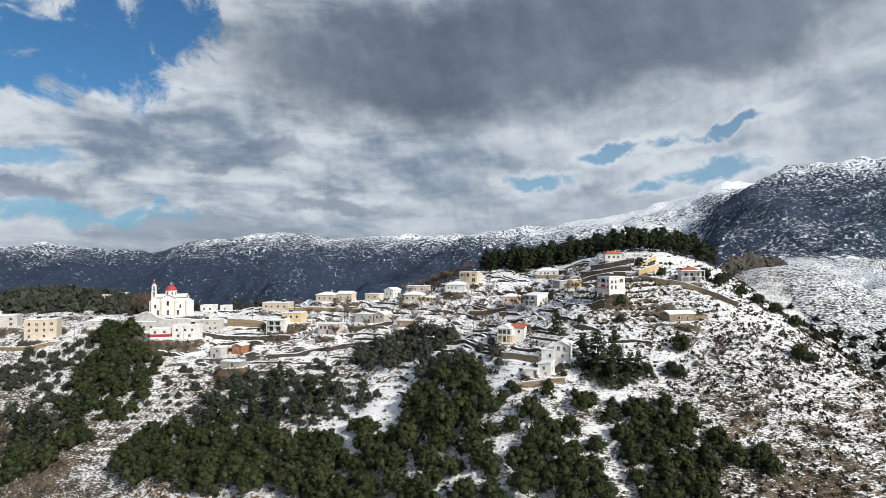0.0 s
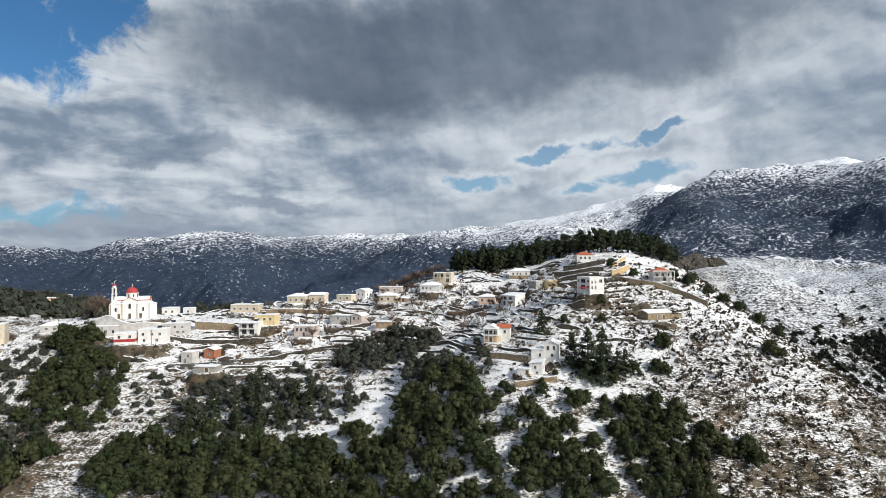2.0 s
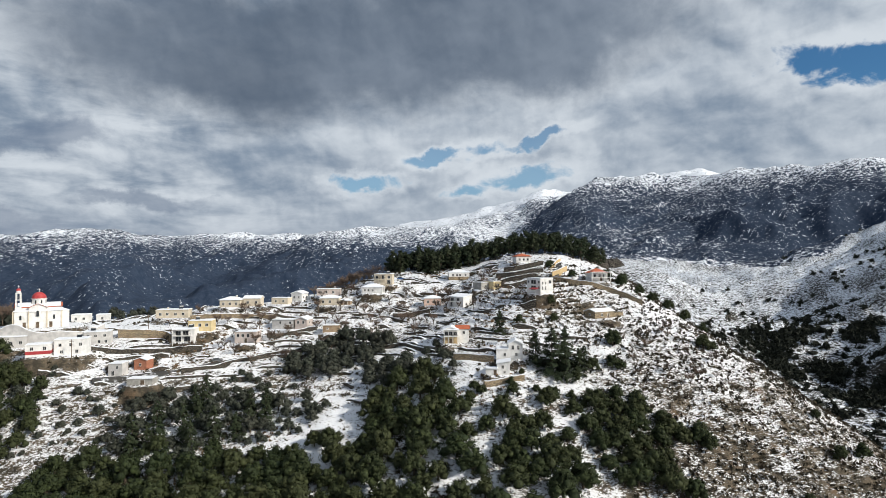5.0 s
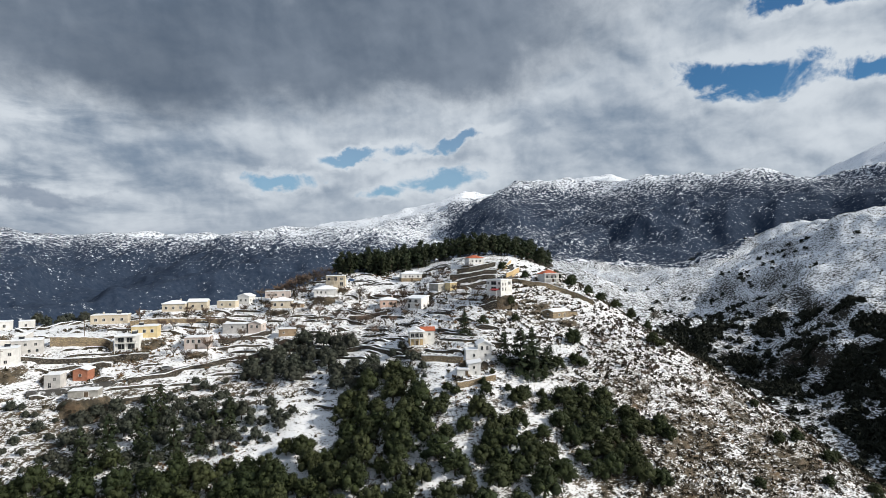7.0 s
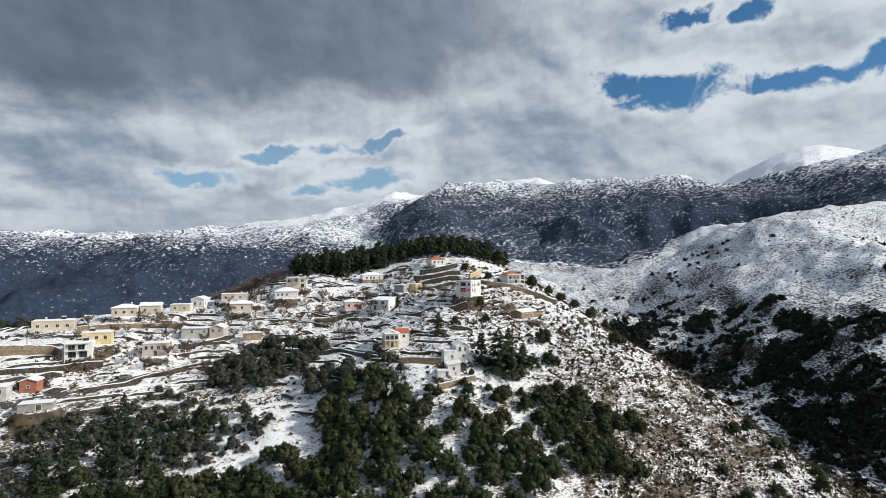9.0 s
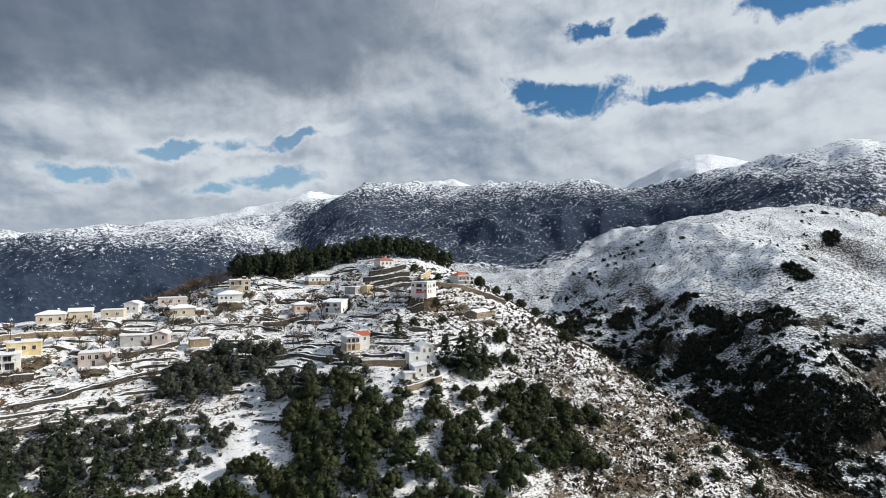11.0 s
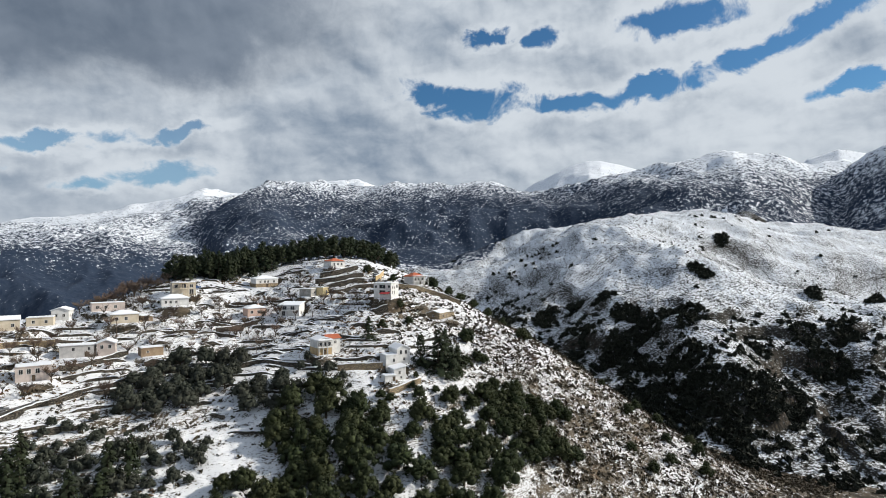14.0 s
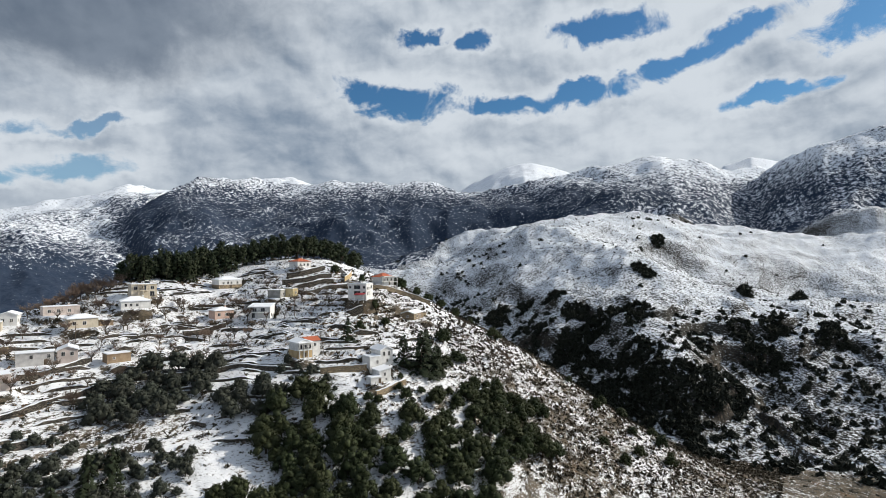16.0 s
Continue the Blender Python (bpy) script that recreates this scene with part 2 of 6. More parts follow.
class Relief:
    """A smooth height field: coarse knots every `step` metres."""

    def __init__(self, x0, y0, step, knots):
        self.x0, self.y0, self.step, self.k = x0, y0, step, np.array(knots, float)

    def at(self, x, y, hold=False):
        u, v = (x - self.x0) / self.step, (y - self.y0) / self.step
        ny, nx = self.k.shape
        if hold:
            u, v = np.clip(u, 1, nx - 2), np.clip(v, 1, ny - 2)
        wide = np.zeros((ny + 6, nx + 6))
        wide[3:-3, 3:-3] = self.k
        u, v = np.clip(u, -2.5, nx + 1.5), np.clip(v, -2.5, ny + 1.5)
        i, j = np.floor(u).astype(int), np.floor(v).astype(int)
        bx = [bspline(u - (i + a)) for a in (-1, 0, 1, 2)]
        by = [bspline(v - (j + a)) for a in (-1, 0, 1, 2)]
        z = np.zeros_like(u)
        for b in range(4):
            row_b = np.clip(j + 2 + b, 0, ny + 5)
            for a in range(4):
                z += wide[row_b, np.clip(i + 2 + a, 0, nx + 5)] * bx[a] * by[b]
        return z


VALLEYS = Relief(-560, -200, 160, [
    [-131, -132, -128, -122, -113, -91, -62, -61, -38, 42, 149],
    [-116, -125, -125, -123, -116, -115, -70, -62, -52, 13, 107],
    [-97, -99, -99, -106, -55, -114, -51, -11, -1, 40, 101],
    [-76, -33, 1, -17, 48, -65, -36, 41, 64, 87, 119],
    [-88, -38, -20, -74, -37, -18, -2, 39, 70, 98, 126],
    [-131, -112, -116, -155, -114, -23, 17, 18, 35, 79, 120],
    [-151, -153, -162, -173, -134, -55, 6, 20, 13, 47, 105],
    [-150, -161, -172, -169, -136, -79, -16, 29, 47, 70, 115],
    [-147, -161, -171, -164, -137, -91, -29, 33, 77, 107, 139],
])
HILL = Relief(-245, 85, 45, [
    [-112.3, -67.2, -27.9, 1.0, 9.9, 2.4, -12.7, -27.3, -18.0, -4.6, -11.1],
    [-80.5, -52.6, -28.6, -7.7, 1.1, -4.9, -5.7, -14.6, -4.0, 0.1, -18.9],
    [-46.0, -35.2, -26.1, -12.3, -2.9, -8.1, 8.5, 4.2, 10.8, 7.8, -22.0],
    [-14.8, -12.3, -6.0, -0.0, -8.1, -13.9, -3.8, 10.4, 15.6, -4.0, -45.2],
    [3.9, 2.5, 9.7, 10.3, 2.8, -2.6, -15.2, -1.5, 21.4, -1.7, -31.6],
    [6.0, -3.6, -3.2, -0.4, 5.4, 3.0, 8.6, 10.8, 18.5, 9.5, -1.3],
])
GORGE = Relief(170, 50, 60, [
    [4.1, 3.0, -7.4, -8.4, 0.7, 6.9, 3.9, -9.6, -49.5],
    [-0.1, -7.9, 1.3, 15.7, 14.9, 5.0, -0.1, 2.4, 7.9],
    [4.1, -9.6, -9.1, 26.5, 25.2, 4.8, -3.0, 3.4, 19.7],
    [1.1, -3.0, -29.3, 14.2, 26.9, 17.1, 6.5, -0.8, -5.9],
    [3.7, -11.8, -47.1, -20.4, 10.4, 24.1, 18.0, 3.9, -9.9],
    [-1.7, 10.4, 7.8, -32.4, -15.8, 11.4, 15.3, 4.8, -8.4],
    [-13.1, 21.8, 40.6, -16.5, -21.6, -2.6, 3.4, -2.3, -11.3],
    [-9.8, 17.5, 28.0, 3.5, -2.2, -1.4, -7.1, -15.6, -21.4],
    [-5.8, 12.5, 21.8, 19.3, 14.6, 1.5, -18.0, -34.7, -38.3],
])


def hash2(i, j, seed):
    h = (i.astype(np.int64) * 374761393 + j.astype(np.int64) * 668265263 + seed * 974634777) & 0xFFFFFFFF
    h = ((h ^ (h >> 13)) * 1274126177) & 0xFFFFFFFF
    return ((h ^ (h >> 16)) & 0xFFFF) / 65535.0


def vnoise(x, y, seed):
    i, j = np.floor(x), np.floor(y)
    u, v = x - i, y - j
    u, v = u * u * (3 - 2 * u), v * v * (3 - 2 * v)
    a, b = hash2(i, j, seed), hash2(i + 1, j, seed)
    c, d = hash2(i, j + 1, seed), hash2(i + 1, j + 1, seed)
    return (a + (b - a) * u) * (1 - v) + (c + (d - c) * u) * v - 0.5


def fbm(x, y, size, octaves, seed, gain=0.5):
    total, amp, k = np.zeros_like(x), 1.0, 1.0 / size
    for o in range(octaves):
        c, s = math.cos(o * 1.1 + seed), math.sin(o * 1.1 + seed)
        total += amp * vnoise((x * c - y * s) * k, (x * s + y * c) * k, seed + o)
        amp *= gain
        k *= 2.03
    return total


def ridged(x, y, size, octaves, seed):
    total, amp, k = np.zeros_like(x), 1.0, 1.0 / size
    for o in range(octaves):
        c, s = math.cos(o * 0.9 + seed), math.sin(o * 0.9 + seed)
        total += amp * (0.5 - 2 * np.abs(vnoise((x * c - y * s) * k, (x * s + y * c) * k, seed + o)))
        amp *= 0.5
        k *= 2.1
    return total


def smooth(v, lo, hi):
    t = np.clip((v - lo) / (hi - lo), 0, 1)
    return t * t * (3 - 2 * t)


class Crest:
    """A mountain range: bearing, distance and height of its crest, and how it falls away on the near side."""

    def __init__(self, rows, slope, seed, rough):
        r = np.array(rows, float)
        self.b, self.d, self.h, self.slope, self.seed, self.rough = r[:, 0], r[:, 1], r[:, 2], slope, seed, rough

    def at(self, bearing, dist, x, y):
        d, h = np.interp(bearing, self.b, self.d), np.interp(bearing, self.b, self.h)
        inside = smooth(bearing, self.b[0] - 0.5, self.b[0]) * (1 - smooth(bearing, self.b[-1], self.b[-1] + 0.5))
        fall = np.where(dist < d, (d - dist) * self.slope, (dist - d) * 0.5)
        gully = ridged(x, y, 420, 5, self.seed) * self.rough * smooth(np.abs(dist - d), 20, 500)
        crag = fbm(x, y, 90, 4, self.seed + 9) * self.rough * 0.28
        return np.where(inside > 0, h - fall + gully + crag, -900.0)


# heights above the eye of the tangent of the sight line times the distance
def rise(bearing, tangent, dist):
    return bearing, dist, tangent * dist


CRESTS = []


def add_range(rows, slope, seed, rough):
    CRESTS.append(Crest([rise(*r) for r in rows], slope, seed, rough))


# the long snowy range beyond the valley
add_range(((-75, 0.04, 2300), (-38, 0.026, 2300), (-35, 0.031, 2300), (-30, 0.020, 2200), (-27, 0.021, 2150), (-21, 0.038, 2050),
                              (-16, 0.052, 2000), (-9, 0.042, 2000), (-4, 0.045, 2000), (1, 0.047, 1980), (6, 0.052, 1950), (10, 0.058, 1950),
                              (13, 0.062, 1980), (18, 0.062, 2050), (24, 0.05, 2100)), 0.22, 31, 75)
# the higher snowfields behind
add_range(((6, 0.03, 2700), (12, 0.062, 2600), (17.5, 0.078, 2500), (22, 0.095, 2500), (26, 0.118, 2500), (30, 0.12, 2600), (36, 0.14, 2700),
                              (41, 0.143, 2900), (45, 0.12, 2900), (52, 0.13, 2900)), 0.28, 47, 70)
# the dark forested mountain
add_range(((23.5, 0.02, 1750), (25.5, 0.085, 1800), (28, 0.112, 1850), (31, 0.137, 1950), (34, 0.143, 2000), (37, 0.136, 2000), (42, 0.14, 1950),
                              (46, 0.145, 1900), (50, 0.143, 1850), (55, 0.136, 1800), (58, 0.128, 1750), (62, 0.132, 1700), (66, 0.156, 1700), (71, 0.165, 1700),
                              (76, 0.178, 1750), (79.5, 0.165, 1800), (82, 0.15, 1850), (86, 0.14, 1900)), 0.44, 59, 80)
# snow domes far behind
add_range(((55.5, 0.10, 3400), (59.3, 0.141, 3400), (61, 0.155, 3400), (62.6, 0.166, 3400), (64, 0.172, 3400), (65.2, 0.172, 3400), (66.6, 0.166, 3400), (68.5, 0.155, 3400), (71, 0.137, 3400), (74, 0.115, 3400)), 0.35, 71, 30)
add_range(((80, 0.10, 3300), (82.8, 0.15, 3300), (85.0, 0.162, 3300), (87.5, 0.15, 3300), (90, 0.12, 3300)), 0.35, 73, 30)
# the steep mountain that closes the valley
add_range(((83, 0.12, 1700), (86, 0.155, 1650), (89, 0.183, 1600), (92, 0.195, 1600), (97, 0.19, 1600), (110, 0.2, 1700), (125, 0.17, 1900), (150, 0.10, 2200), (176, 0.06, 2400)), 0.50, 83, 70)
add_range(((-176, 0.06, 2400), (-140, 0.05, 2400), (-110, 0.04, 2300), (-76, 0.04, 2300)), 0.25, 97, 60)

# level plots: x, y, height above the eye, radius
PLOTS = []


# hollows and knolls of the far side: x, y, depth or height, half-width
HOLLOWS = ((440, 565, -32, 110), (640, 660, -30, 110), (345, 520, -14, 70), (372, 440, -20, 45), (256, 363, -22, 45), (594, 128, -38, 60), (738, 447, -18, 80), (735, 600, 12, 60),
           (683, 264, 15, 80), (313, 154, 20, 26), (270, 133, 24, 24), (436, 212, 12, 30), (334, 240, 14, 30), (327, 106, -14, 26), (1010, 330, -45, 130))


def land(x, y):
    """Height of the bare land, before terraces, in metres above the eye."""
    z = VALLEYS.at(x, y, True) + HILL.at(x, y) + GORGE.at(x, y)
    for hx, hy, dz, wide in HOLLOWS:
        z = z + dz * np.exp(-((x - hx) ** 2 + (y - hy) ** 2) / (2 * wide * wide))
    return z


def terraced(x, y):
    """How far the land is cut into terraces."""
    w = smooth(x, -330, -230) * (1 - smooth(x, 78, 120)) * smooth(y, 178 + 0.10 * np.abs(x), 200 + 0.12 * np.abs(x)) * (1 - smooth(y, 320, 345))
    return w * (0.15 + 0.85 * smooth(fbm(x, y, 38, 3, 77), -0.22, 0.12))


def settle(x, y, z):
    """Lead the land gently to the level of each plot."""
    top, total = np.zeros_like(z), np.full_like(z, 0.25)
    for (px, py, pz, pr), gap in zip(PLOTS, PLOT_OFF):
        near = np.nonzero((np.abs(x - px) < 45) & (np.abs(y - py) < 45))[0]
        w = np.exp(-((x[near] - px) ** 2 + (y[near] - py) ** 2) / (2 * 12.0 ** 2))
        top[near] += w * gap
        total[near] += w
    return z + top / total


PLOT_OFF = []


def height(x, y):
    x, y = np.asarray(x, float), np.asarray(y, float)
    r = np.hypot(x, y)
    bearing = np.degrees(np.arctan2(x, y))
    z = settle(x, y, land(x, y))
    z = z + fbm(x, y, 26, 3, 5) * 2.0 * (1 + 1.5 * smooth(x, 180, 260))
    z = z + fbm(x, y, 5.0, 3, 6) * 0.7
    z = z + (ridged(x, y, 130, 4, 13)) * 15 * smooth(x, 200, 330) * smooth(r, 240, 420)
    w = terraced(x, y)
    # dry-stone terraces of uneven height that wander and break off
    step = 1.9
    k = z / step + fbm(x, y, 80, 3, 21) * 1.5
    cut = np.floor(k) + smooth(k - np.floor(k), 0.72, 0.95) - k
    z = z + cut * step * w
    # narrow goat paths on the open shoulder
    v = smooth(x, 70, 105) * (1 - smooth(x, 190, 230)) * (1 - smooth(y, 230, 260))
    k = z / 1.1 + fbm(x, y, 30, 4, 23) * 2.4
    z = z + (np.floor(k) + smooth(k - np.floor(k), 0.45, 0.95) - k) * 0.55 * v
    # the hill breaks off to the east
    brink = 127 + 0.4 * np.maximum(0, 225 - y) + fbm(x, y, 22, 3, 26) * 9
    z = z - 4 * smooth(x, brink, brink + 34) * smooth(y, 180, 215) * (1 - smooth(y, 262, 285)) * (1 - smooth(x, 180, 215))
    # cliff bands along the gorge
    c = smooth(x, 215, 245) * (1 - smooth(x, 430, 480)) * smooth(-z, 26, 38) * (1 - smooth(-z, 96, 106))
    k = (z + 42) / 25 + fbm(x, y, 60, 4, 25) * 1.5
    z = z + (np.floor(k) + smooth(k - np.floor(k), 0.66, 0.94) - k) * 25 * 0.32 * c * smooth(fbm(x, y, 75, 3, 27), -0.16, 0.22)
    for px, py, pz, pr in PLOTS:
        near = np.nonzero((np.abs(x - px) < pr + 3) & (np.abs(y - py) < pr + 3))[0]
        f = 1 - smooth(np.hypot(x[near] - px, y[near] - py), pr, pr + 3.0)
        z[near] += (pz - z[near]) * f
    # the ranges rise out of the valleys
    out = np.nonzero(r > 900)[0]
    if len(out):
        ox, oy, orr, ob, oz = x[out], y[out], r[out], bearing[out], z[out]
        far = np.full_like(oz, -900.0)
        for c in CRESTS:
            far = np.maximum(far, c.at(ob, orr, ox, oy))
        t = smooth(orr, 900, 1200)
        blend = np.log(np.exp(np.clip((oz - 60 * t) / 18, -60, 60)) + np.exp(np.clip(far / 18, -60, 60))) * 18
        z[out] = oz + (blend - oz) * smooth(orr, 900, 1000)
    return z


def ground_z(x, y):
    return EYE + float(height(np.array([x]), np.array([y]))[0])


# ---- building helpers ----
def mesh_of(name, bm, material):
    me = bpy.data.meshes.new(name)
    bm.to_mesh(me)
    bm.free()
    me.materials.append(material)
    return me


def part(name, bm, material, parent, label=""):
    """One bmesh as one mesh object under a thing or a part."""
    ob = new(name, mesh_of(name, bm, material))
    ob.parent = parent
    return tagged(ob, label)


def box(bm, x0, y0, z0, x1, y1, z1, m=None):
    vs = [bm.verts.new(Vector(p)) for p in ((x0, y0, z0), (x1, y0, z0), (x1, y1, z0), (x0, y1, z0), (x0, y0, z1), (x1, y0, z1), (x1, y1, z1), (x0, y1, z1))]
    if m:
        for v in vs:
            v.co = m @ v.co
    for f in ((3, 2, 1, 0), (4, 5, 6, 7), (0, 1, 5, 4), (1, 2, 6, 5), (2, 3, 7, 6), (3, 0, 4, 7)):
        bm.faces.new([vs[i] for i in f])
    return bm


def solid(points, faces):
    bm = bmesh.new()
    vs = [bm.verts.new(p) for p in points]
    for f in faces:
        bm.faces.new([vs[i] for i in f])
    return bm


def thing(name, m, label, category, group="", kind=""):
    ob = new(name)
    ob.matrix_world = m
    return tagged(ob, label, category, group, kind)


def plain(name, dark, light, size=0.6, rough=0.85, bump=0.25, streak=0.35):
    """Paint, plaster or the like: two tones, stains that run down, fine grain."""
    k = Mat(name, rough, 0, 0.25)
    c = k.mix(k.ramp(k.noise(size, 5, 0.6), 0.3, 0.7), dark, light)
    stain = k.ramp(k.noise(1.1, 4, 0.6, (1, 1, 0.25)), 0.52, 0.78, 0.0, streak)
    c = k.mix(stain, c, tuple(v * 0.55 for v in dark))
    k.bump(k.noise(9, 4, 0.6), bump, 0.03)
    return k.done(c)


def mat_stone(name, a, b, mortar):
    k = Mat(name, 0.9, 0, 0.2)
    v = k.n.new("ShaderNodeTexVoronoi")
    v.inputs["Scale"].default_value = 2.6
    k.link(k.pos, v.inputs["Vector"])
    c = k.mix(v.outputs["Color"], a, b)
    c = k.mix(k.ramp(v.outputs["Distance"], 0.38, 0.6), c, mortar)
    c = k.mix(k.ramp(k.noise(0.5, 4), 0.45, 0.7, 0, 0.6), c, tuple(t * 0.5 for t in a))
    k.bump(v.outputs["Distance"], 0.8, -0.08)
    return k.done(c)


def mat_snowcap():
    k = Mat("roof_snow", 0.6, 0, 0.25)
    k.bump(k.noise(1.2, 4, 0.5), 0.5, 0.12)
    return k.done(k.mix(k.noise(0.8, 4), (0.76, 0.79, 0.84), (0.87, 0.88, 0.90)))


def mat_tiles(name, a, b):
    k = Mat(name, 0.8, 0, 0.25)
    w = k.n.new("ShaderNodeTexWave")
    w.inputs["Scale"].default_value = 1.6
    w.inputs["Distortion"].default_value = 0.4
    k.link(k.pos, w.inputs["Vector"])
    k.bump(w.outputs["Fac"], 0.6, 0.06)
    return k.done(k.mix(k.noise(1.5, 4, 0.65), a, b))


def mat_glass():
    k = Mat("window_glass", 0.12, 0, 0.6)
    return k.done(k.mix(k.random(), (0.012, 0.014, 0.018), (0.05, 0.055, 0.06)))


WHITE = plain("white_plaster", (0.62, 0.61, 0.59), (0.78, 0.77, 0.75))
# on several left-hand houses this grey stands in for shade on white
GREYW = plain("grey_plaster", (0.42, 0.41, 0.40), (0.58, 0.56, 0.54))
CREAM = plain("cream_plaster", (0.50, 0.43, 0.33), (0.62, 0.55, 0.44))
YELLOW = plain("yellow_plaster", (0.58, 0.46, 0.25), (0.70, 0.58, 0.35))
PINK = plain("pink_plaster", (0.55, 0.38, 0.30), (0.66, 0.48, 0.40))
ROSE = plain("faded_rose_plaster", (0.48, 0.41, 0.37), (0.58, 0.50, 0.46))
CONCRETE = plain("bare_concrete", (0.26, 0.25, 0.23), (0.40, 0.39, 0.36), 0.8)
BROWN = plain("brown_render", (0.24, 0.17, 0.11), (0.36, 0.27, 0.18))
RUST = plain("rust_red_plaster", (0.27, 0.105, 0.065), (0.40, 0.18, 0.11))
OCHRE = plain("ochre_render", (0.46, 0.33, 0.17), (0.58, 0.44, 0.25))
REDPAINT = plain("red_paint", (0.30, 0.035, 0.04), (0.42, 0.06, 0.06), 0.9, 0.6)
DARKWOOD = plain("weathered_wood", (0.07, 0.05, 0.035), (0.15, 0.11, 0.075))
TRIM = plain("pale_trim", (0.55, 0.53, 0.50), (0.70, 0.68, 0.65))
RAIL = plain("dark_metal", (0.05, 0.05, 0.055), (0.10, 0.10, 0.105), 2, 0.5)
STONE = mat_stone("tan_rubble_stone", (0.30, 0.22, 0.13), (0.46, 0.36, 0.23), (0.18, 0.15, 0.11))
DRYSTONE = mat_stone("grey_dry_stone", (0.075, 0.066, 0.052), (0.18, 0.155, 0.125), (0.035, 0.032, 0.028))
CAP = mat_snowcap()
TILES = mat_tiles("red_clay_tiles", (0.36, 0.09, 0.045), (0.52, 0.16, 0.08))
GLASS = mat_glass()


# ---- ground: one sheet from under the camera to the horizon ----
PCX, PCY = -50.0, 30.0


def snow_share(x, y, z):
    """How much of the ground the snow covers, from 0 to 1."""
    s = np.full_like(x, 0.61)
    # the open shoulder of the hill is half bare, the woods below it hold less
    shoulder = smooth(x, 55, 95) * (1 - smooth(y, 195, 230))
    # lower down and towards the gorge, thinner snow also stands in for shade
    s = s - shoulder * (0.05 + 0.06 * smooth(-z, 44, 78)) - 0.09 * smooth(x, 90, 115) * (1 - smooth(y, 170, 195)) - 0.17 * smooth(x, 140, 190)
    s = s - 0.08 * smooth(-z, 52, 75) * (1 - smooth(x, 60, 120))
    s = s - 0.16 * (1 - smooth(x, -185, -145))
    # lower left: bare soil, and thinner snow in place of cloud shade
    s = s - 0.15 * (1 - smooth(x, -100, -30)) * (1 - smooth(y, 225, 250))
    s = s + 0.06 * smooth(x, 124, 134) * smooth(y, 190, 210)
    s = s - 0.03 * smooth(x, 118, 150) * (1 - smooth(y, 185, 215))
    return s - 0.05 * smooth(-z, 78, 92)


def snow_far(x, y, z):
    r, b = np.hypot(x, y), np.degrees(np.arctan2(x, y))
    s = np.full_like(x, 0.50)
    s = s + 0.10 * smooth(z, -52, 10) * (1 - smooth(r, 1080, 1240))
    # thinner snow deep in the gorge also stands in for its shade
    s = s - 0.17 * (1 - smooth(z, -80, -38)) * (1 - smooth(r, 900, 1000))
    s = s - 0.15 * (1 - smooth(x, 270, 350)) * smooth(y, 260, 330) * (1 - smooth(r, 700, 800))
    # the left range's lower slopes: dark wood, also standing in for cloud shade
    left = (1 - smooth(b, 20, 27)) * smooth(r, 800, 1100)
    s = s - left * (0.62 - 0.62 * smooth(z, -35, 95))
    foot = 800 + 210 * smooth(b, 48, 56)
    dark = smooth(b, 23, 26) * smooth(r, foot, foot + 130) * (1 - smooth(r, 2150, 2300))
    s = s - dark * (0.42 - 0.15 * smooth(b, 60, 75) - 0.44 * smooth(z, 150, 280))
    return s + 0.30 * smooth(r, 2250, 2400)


def build_ground():
    az = np.concatenate([np.arange(-50, 112, 0.19), np.arange(114, 308, 4.0)])
    rr = np.concatenate([np.linspace(0.02, 84, 14), np.exp(np.arange(math.log(90), math.log(460), 0.0045)), np.exp(np.arange(math.log(462), math.log(4700), 0.0100))])
    a = np.radians(az)
    x = PCX + rr[:, None] * np.sin(a)[None, :]
    y = PCY + rr[:, None] * np.cos(a)[None, :]
    z = height(x.ravel(), y.ravel()).reshape(x.shape)
    nr, na = x.shape
    pts = np.stack([x, y, z + EYE], -1).reshape(-1, 3)
    i, j = np.meshgrid(np.arange(nr - 1), np.arange(na), indexing="ij")
    k = (j + 1) % na
    quads = np.stack([i * na + j, i * na + k, (i + 1) * na + k, (i + 1) * na + j], -1).reshape(-1, 4)
    cx, cy = x[:-1].ravel(), y[:-1].ravel()
    r, bearing = np.hypot(cx, cy), np.degrees(np.arctan2(cx, cy))
    away = 640 + 220 * smooth(bearing, 20, 26) + 290 * smooth(bearing, 48, 56)
    side = np.where(r > away, 2, np.where((cx > 215 + 0.25 * np.maximum(cy - 300, 0)) | (cy > 460), 1, 0))
    made = []
    for code, name, material, label in ((0, "ground", GROUND, "terraced hillside of brown earth under broken snow"),
                                        (1, "hillside", SLOPE, "steep scrub-covered slope across the gorge under thin snow"),
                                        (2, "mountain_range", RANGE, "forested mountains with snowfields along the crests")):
        q = quads[side == code]
        used, q = np.unique(q, return_inverse=True)
        q = q.reshape(-1, 4)
        p = pts[used]
        me = bpy.data.meshes.new(name)
        me.vertices.add(len(p))
        me.vertices.foreach_set("co", p.ravel())
        me.loops.add(q.size)
        me.loops.foreach_set("vertex_index", q.ravel().astype(np.int32))
        me.polygons.add(len(q))
        me.polygons.foreach_set("loop_start", np.arange(0, q.size, 4, dtype=np.int32))
        me.polygons.foreach_set("use_smooth", np.ones(len(q), bool))
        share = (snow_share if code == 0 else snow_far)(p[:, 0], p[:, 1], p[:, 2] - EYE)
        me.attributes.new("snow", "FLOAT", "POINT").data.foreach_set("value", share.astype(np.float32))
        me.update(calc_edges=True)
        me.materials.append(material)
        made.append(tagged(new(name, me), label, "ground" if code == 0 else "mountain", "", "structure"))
    return made


